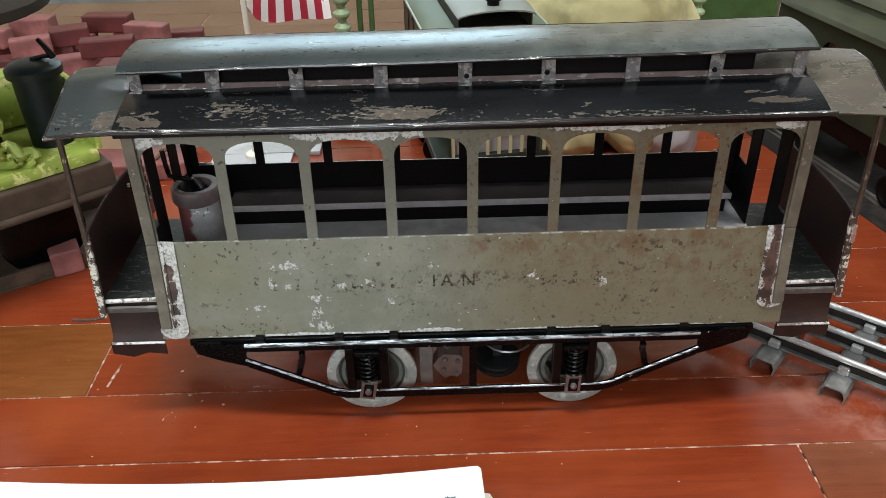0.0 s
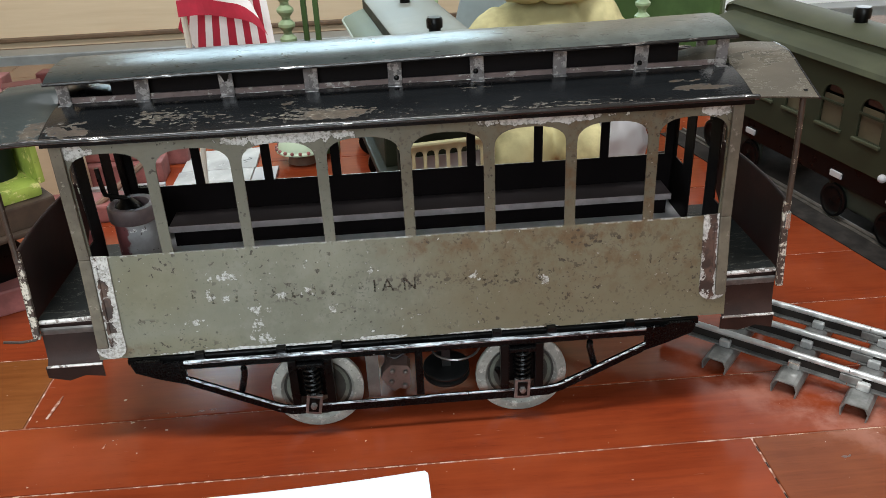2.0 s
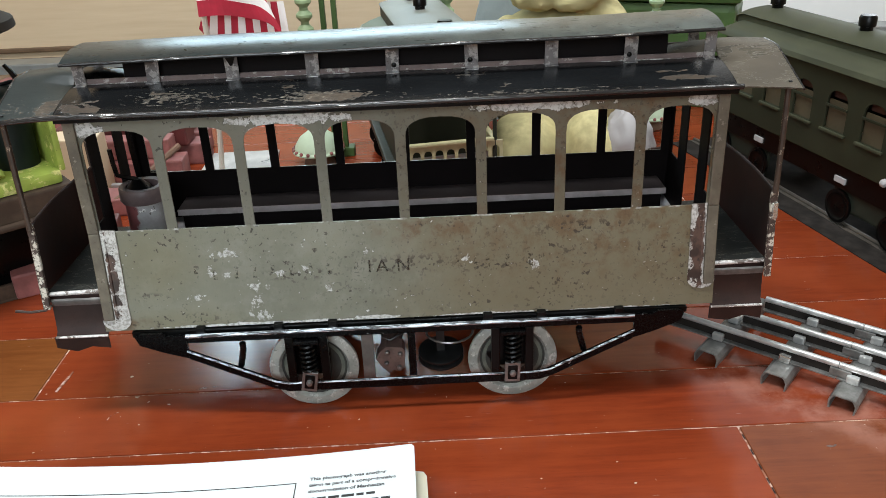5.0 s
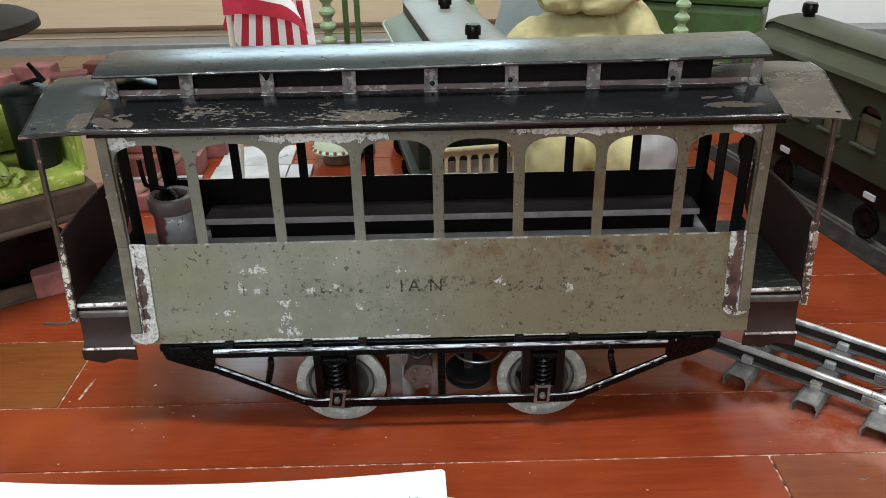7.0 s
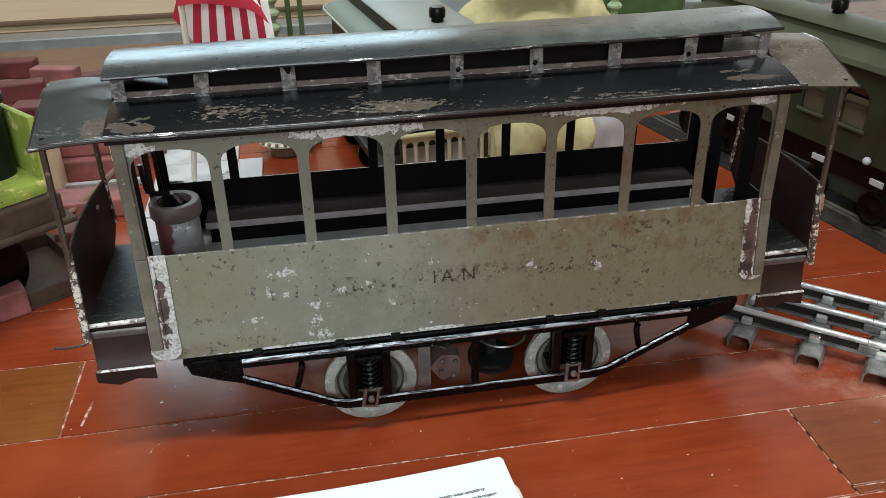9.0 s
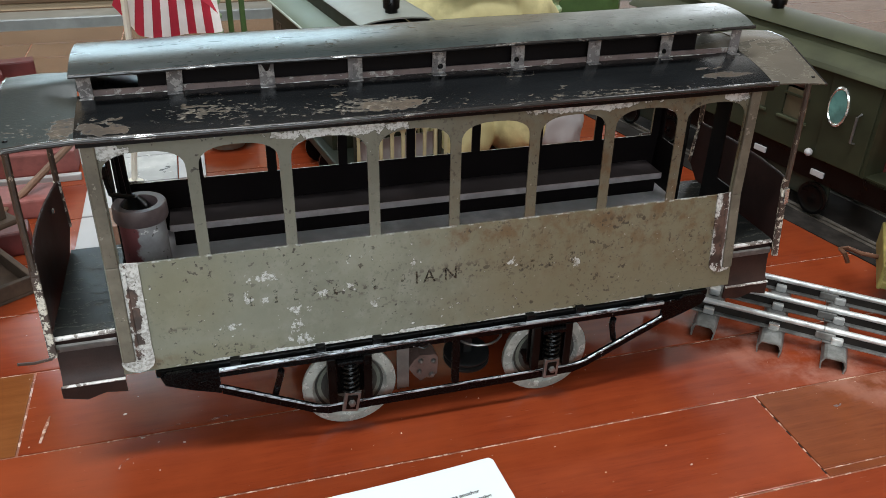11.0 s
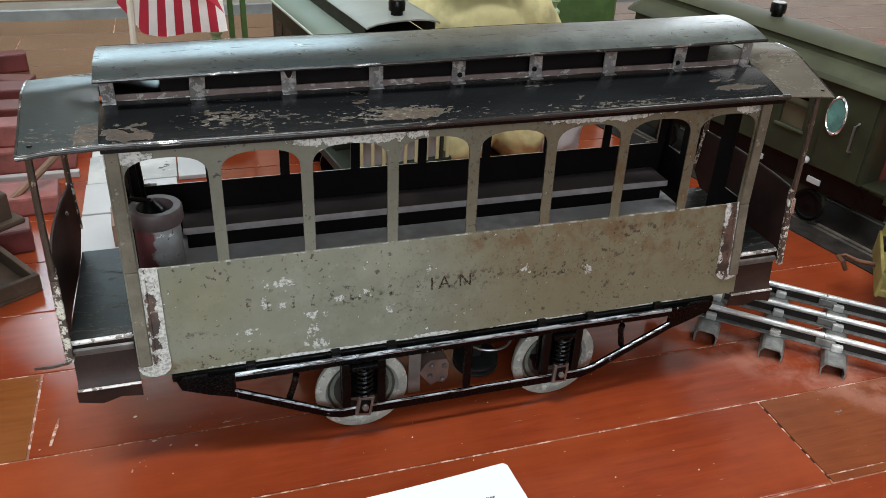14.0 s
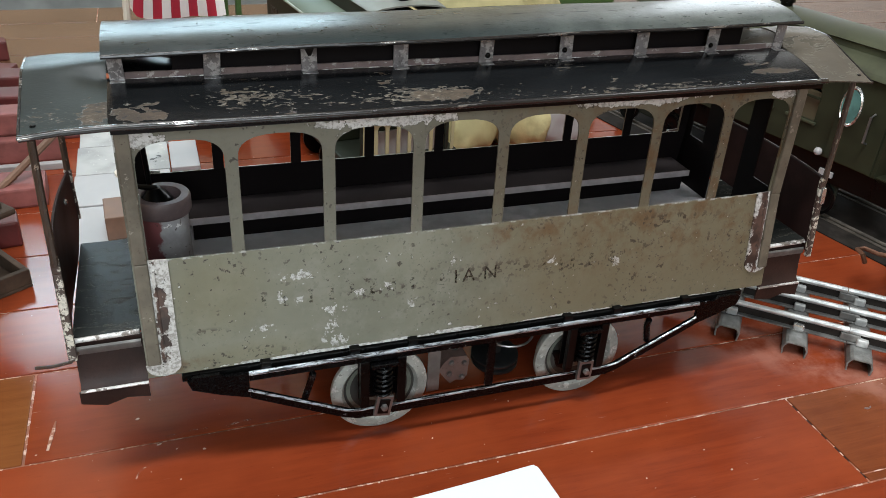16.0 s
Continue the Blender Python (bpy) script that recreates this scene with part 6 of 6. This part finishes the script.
# white cartons laid out in rows behind the streetcar
for j, (y0, y1) in enumerate(((0.745, 0.837), (0.839, 0.907), (0.909, 0.979), (0.981, 1.050))):
    for i, (x0, x1) in enumerate(((-0.208, -0.118), (-0.1165, -0.088))):
        if (i, j) in ((1, 0), (1, 1), (1, 3)):
            continue
        b = bmesh.new()
        box(b, x0 - (x0 + x1) / 2, x1 - (x0 + x1) / 2, -(y1 - y0) / 2, (y1 - y0) / 2, 0, 0.0040 + 0.0004 * ((i + 2 * j) % 3), 0.0008)
        ob = tagged(obj("white_box", b, M_SCUFF if (i, j) in ((0, 2), (0, 3)) else M_BOX), "scuffed flat white carton on the boards" if (i, j) in ((0, 2), (0, 3)) else "flat white carton lying on the boards", "box", "rows of white cartons")
        ob.matrix_world = pose((x0 + x1) / 2, (y0 + y1) / 2, 0, 0, 0, 0.5 * (j - i))
b = bmesh.new()
box(b, -0.016, 0.016, -0.020, 0.020, 0, 0.022, 0.001)
ob = tagged(obj("wooden_block", b, M_STICKWOOD), "small plain brown wooden block on a white carton", "block")
ob.matrix_world = pose(-0.160, 0.788, 0.0044, 0, 0, 4)
b = bmesh.new()
box(b, -0.03, 0.03, -0.02, 0.02, 0, 0.072, 0.002)
ob = tagged(obj("cardboard_box", b, M_WALL), "plain tan cardboard box standing behind the wagon", "box")
ob.matrix_world = pose(-0.334, 0.935, 0, 0, 0, 6)


def yellow_frame():
    e = tagged(empty("yellow_toy", pose(0.472, 0.520, 0, 0, 0, -41)), "yellow tin toy wagon with a copper hook", "toy wagon")
    b = bmesh.new()
    box(b, -0.020, 0.10, -0.040, 0.040, 0.030, 0.036, 0.001)
    box(b, -0.022, -0.019, -0.042, 0.042, 0.030, 0.052, 0.001)
    for y in (-0.038, 0.038):
        tube(b, [(-0.018, y, 0.05), (-0.010, y, 0.115)], 0.0028, 8)
    box(b, -0.012, -0.008, -0.042, 0.042, 0.113, 0.120, 0.001)
    part("body", b, M_YELLOW, e)
    b = bmesh.new()
    tube(b, [(-0.022, 0, 0.038), (-0.036, 0, 0.038), (-0.046, 0.005, 0.038), (-0.052, 0.0, 0.038), (-0.048, -0.007, 0.038), (-0.044, -0.006, 0.030)], 0.0020, 8)
    part("hook", b, M_COPPER, e, "copper hook", True)
    for x in (0.0, 0.07):
        for s in (-1, 1):
            b = bmesh.new()
            lathe(b, [(0.0, 0), (0.014, 0), (0.0145, 0.003), (0.0, 0.005)], 20, pose(x, s * 0.034, 0.0375 - 0.0002, 90 if s < 0 else -90))
            part("wheel", b, M_BLACK, e, smooth=True)


yellow_frame()

# ---- boards of the table top, each a piece of its own ----
ROWS_Y = [-0.25, -0.135, -0.053, 0.029, 0.111, 0.193, 0.277, 0.3595, 0.4415, 0.5095, 0.598, 0.680, 0.762, 0.844, 0.926, 1.008, 1.090, 1.172, 1.254, 1.336, 1.418, 1.500, 1.59]
JOINTS = {7: [-0.62, 0.2795, 0.95], 8: [-0.4, 0.62], 9: [-0.68, -0.2185, 0.83], 6: [-0.2, 0.41], 10: [-0.5, 0.55]}
rnd = random.Random(5)
for i in range(len(ROWS_Y) - 1):
    y0, y1 = ROWS_Y[i], ROWS_Y[i + 1]
    cuts = [-1.3] + JOINTS.get(i, sorted(rnd.uniform(-1.0, 1.2) for _ in range(2))) + [1.5]
    for xa, xb in zip(cuts, cuts[1:]):
        g = 0.0008
        if (i, xb) == (7, 0.95):
            # a narrow slip was let in beside this board
            b = bmesh.new()
            box(b, -(xb - xa) / 2 + g, (xb - xa) / 2 - g, -0.0028, 0.0028, -0.0196, 0, 0.0005)
            bd = part("board", b, M_BOARD_MID, table)
            bd.matrix_world = pose((xa + xb) / 2, y0 + 0.0035, 0)
            y0 += 0.0068
        b = bmesh.new()
        box(b, -(xb - xa) / 2 + g, (xb - xa) / 2 - g, -(y1 - y0) / 2 + g, (y1 - y0) / 2 - g, -0.0196, 0, 0.0006)
        bd = part("board", b, M_BOARD_PALE if (i, xb) == (9, -0.2185) else M_BOARD_MID if (i, xb) == (7, 0.95) else M_BOARD_BACK if y0 > 1.25 else M_BOARD, table)
        bd.matrix_world = pose((xa + xb) / 2, (y0 + y1) / 2, 0)
        y0 = ROWS_Y[i]
b = bmesh.new()
slab(b, [(-0.0009, -0.013), (0.0006, -0.013), (0.0012, 0.004), (0.0004, 0.013), (-0.0004, 0.013), (-0.0012, 0.002)], -0.0003, 0.0003, pose(-0.204, 0.5315, 0.0002, -90, 0, -6))
part("joint_chip", b, M_GAP, table)
b = bmesh.new()
for y in (0.366, 0.381, 0.3895, 0.402, 0.416, 0.431):
    box(b, 0.2791, 0.2799, y - 0.0030, y + 0.0020, -0.0007, -0.0003)
part("open_joint", b, M_BED, table, "dark open joint between two boards")


# dried specks and scratches on the varnish
def speck(x, y, r, stretch=1.0, turn=0.0, dark=False):
    b = bmesh.new()
    t = bmesh.new()
    bmesh.ops.create_icosphere(t, subdivisions=1, radius=1.0)
    for v in t.verts:
        v.co *= 1 + 0.25 * math.sin(9 * v.co.x + 700 * x)
    merge(b, t, pose(x, y, 0.0, 0, 0, turn) @ Matrix.Diagonal((r * stretch, r, min(r, 0.0008) * 0.6, 1)))
    part("crumb" if dark else "paint_speck", b, M_MOTOR if dark else M_CHIP, table, "brown crumb" if dark else "pale dried speck")


for x, y, r, st, tn in ((-0.115, 0.496, 0.0010, 1.1, 0), (-0.154, 0.534, 0.0010, 1.6, 10), (-0.141, 0.507, 0.0008, 2.2, 20), (-0.130, 0.474, 0.0006, 1.1, 0), (-0.163, 0.5085, 0.0006, 2.0, 0), (0.199, 0.392, 0.0008, 1.3, 30), (-0.193, 0.449, 0.0006, 1.5, 0), (0.142, 0.4000, 0.0005, 1.4, 0), (0.0245, 0.468, 0.0007, 1.0, 0), (-0.131, 0.5005, 0.0005, 2.0, 40), (-0.018, 0.4405, 0.0007, 1.0, 0), (0.192, 0.412, 0.0005, 1.6, 0), (-0.02, 0.522, 0.0006, 1.2, 0), (0.086, 0.489, 0.0006, 1.0, 0)):
    speck(x, y, r, st, tn)
speck(0.3300, 0.4168, 0.0011, 2.6, -12, True)
speck(0.3335, 0.4172, 0.0008, 2.0, 40, True)
for pts, r in (([(-0.155, 0.481), (-0.1535, 0.486), (-0.1500, 0.4892), (-0.1470, 0.4900)], 0.0005), ([(-0.100, 0.5132), (-0.092, 0.5150), (-0.083, 0.5152)], 0.0009), ([(-0.141, 0.5130), (-0.121, 0.5148), (-0.109, 0.5145)], 0.0004)):
    b = bmesh.new()
    tube(b, [(x, y, 0.0) for x, y in pts], r, 6)
    for v in b.verts:
        v.co.z *= 0.16
    part("scratch", b, M_SCRATCH, table, "pale scratch in the varnish", True)
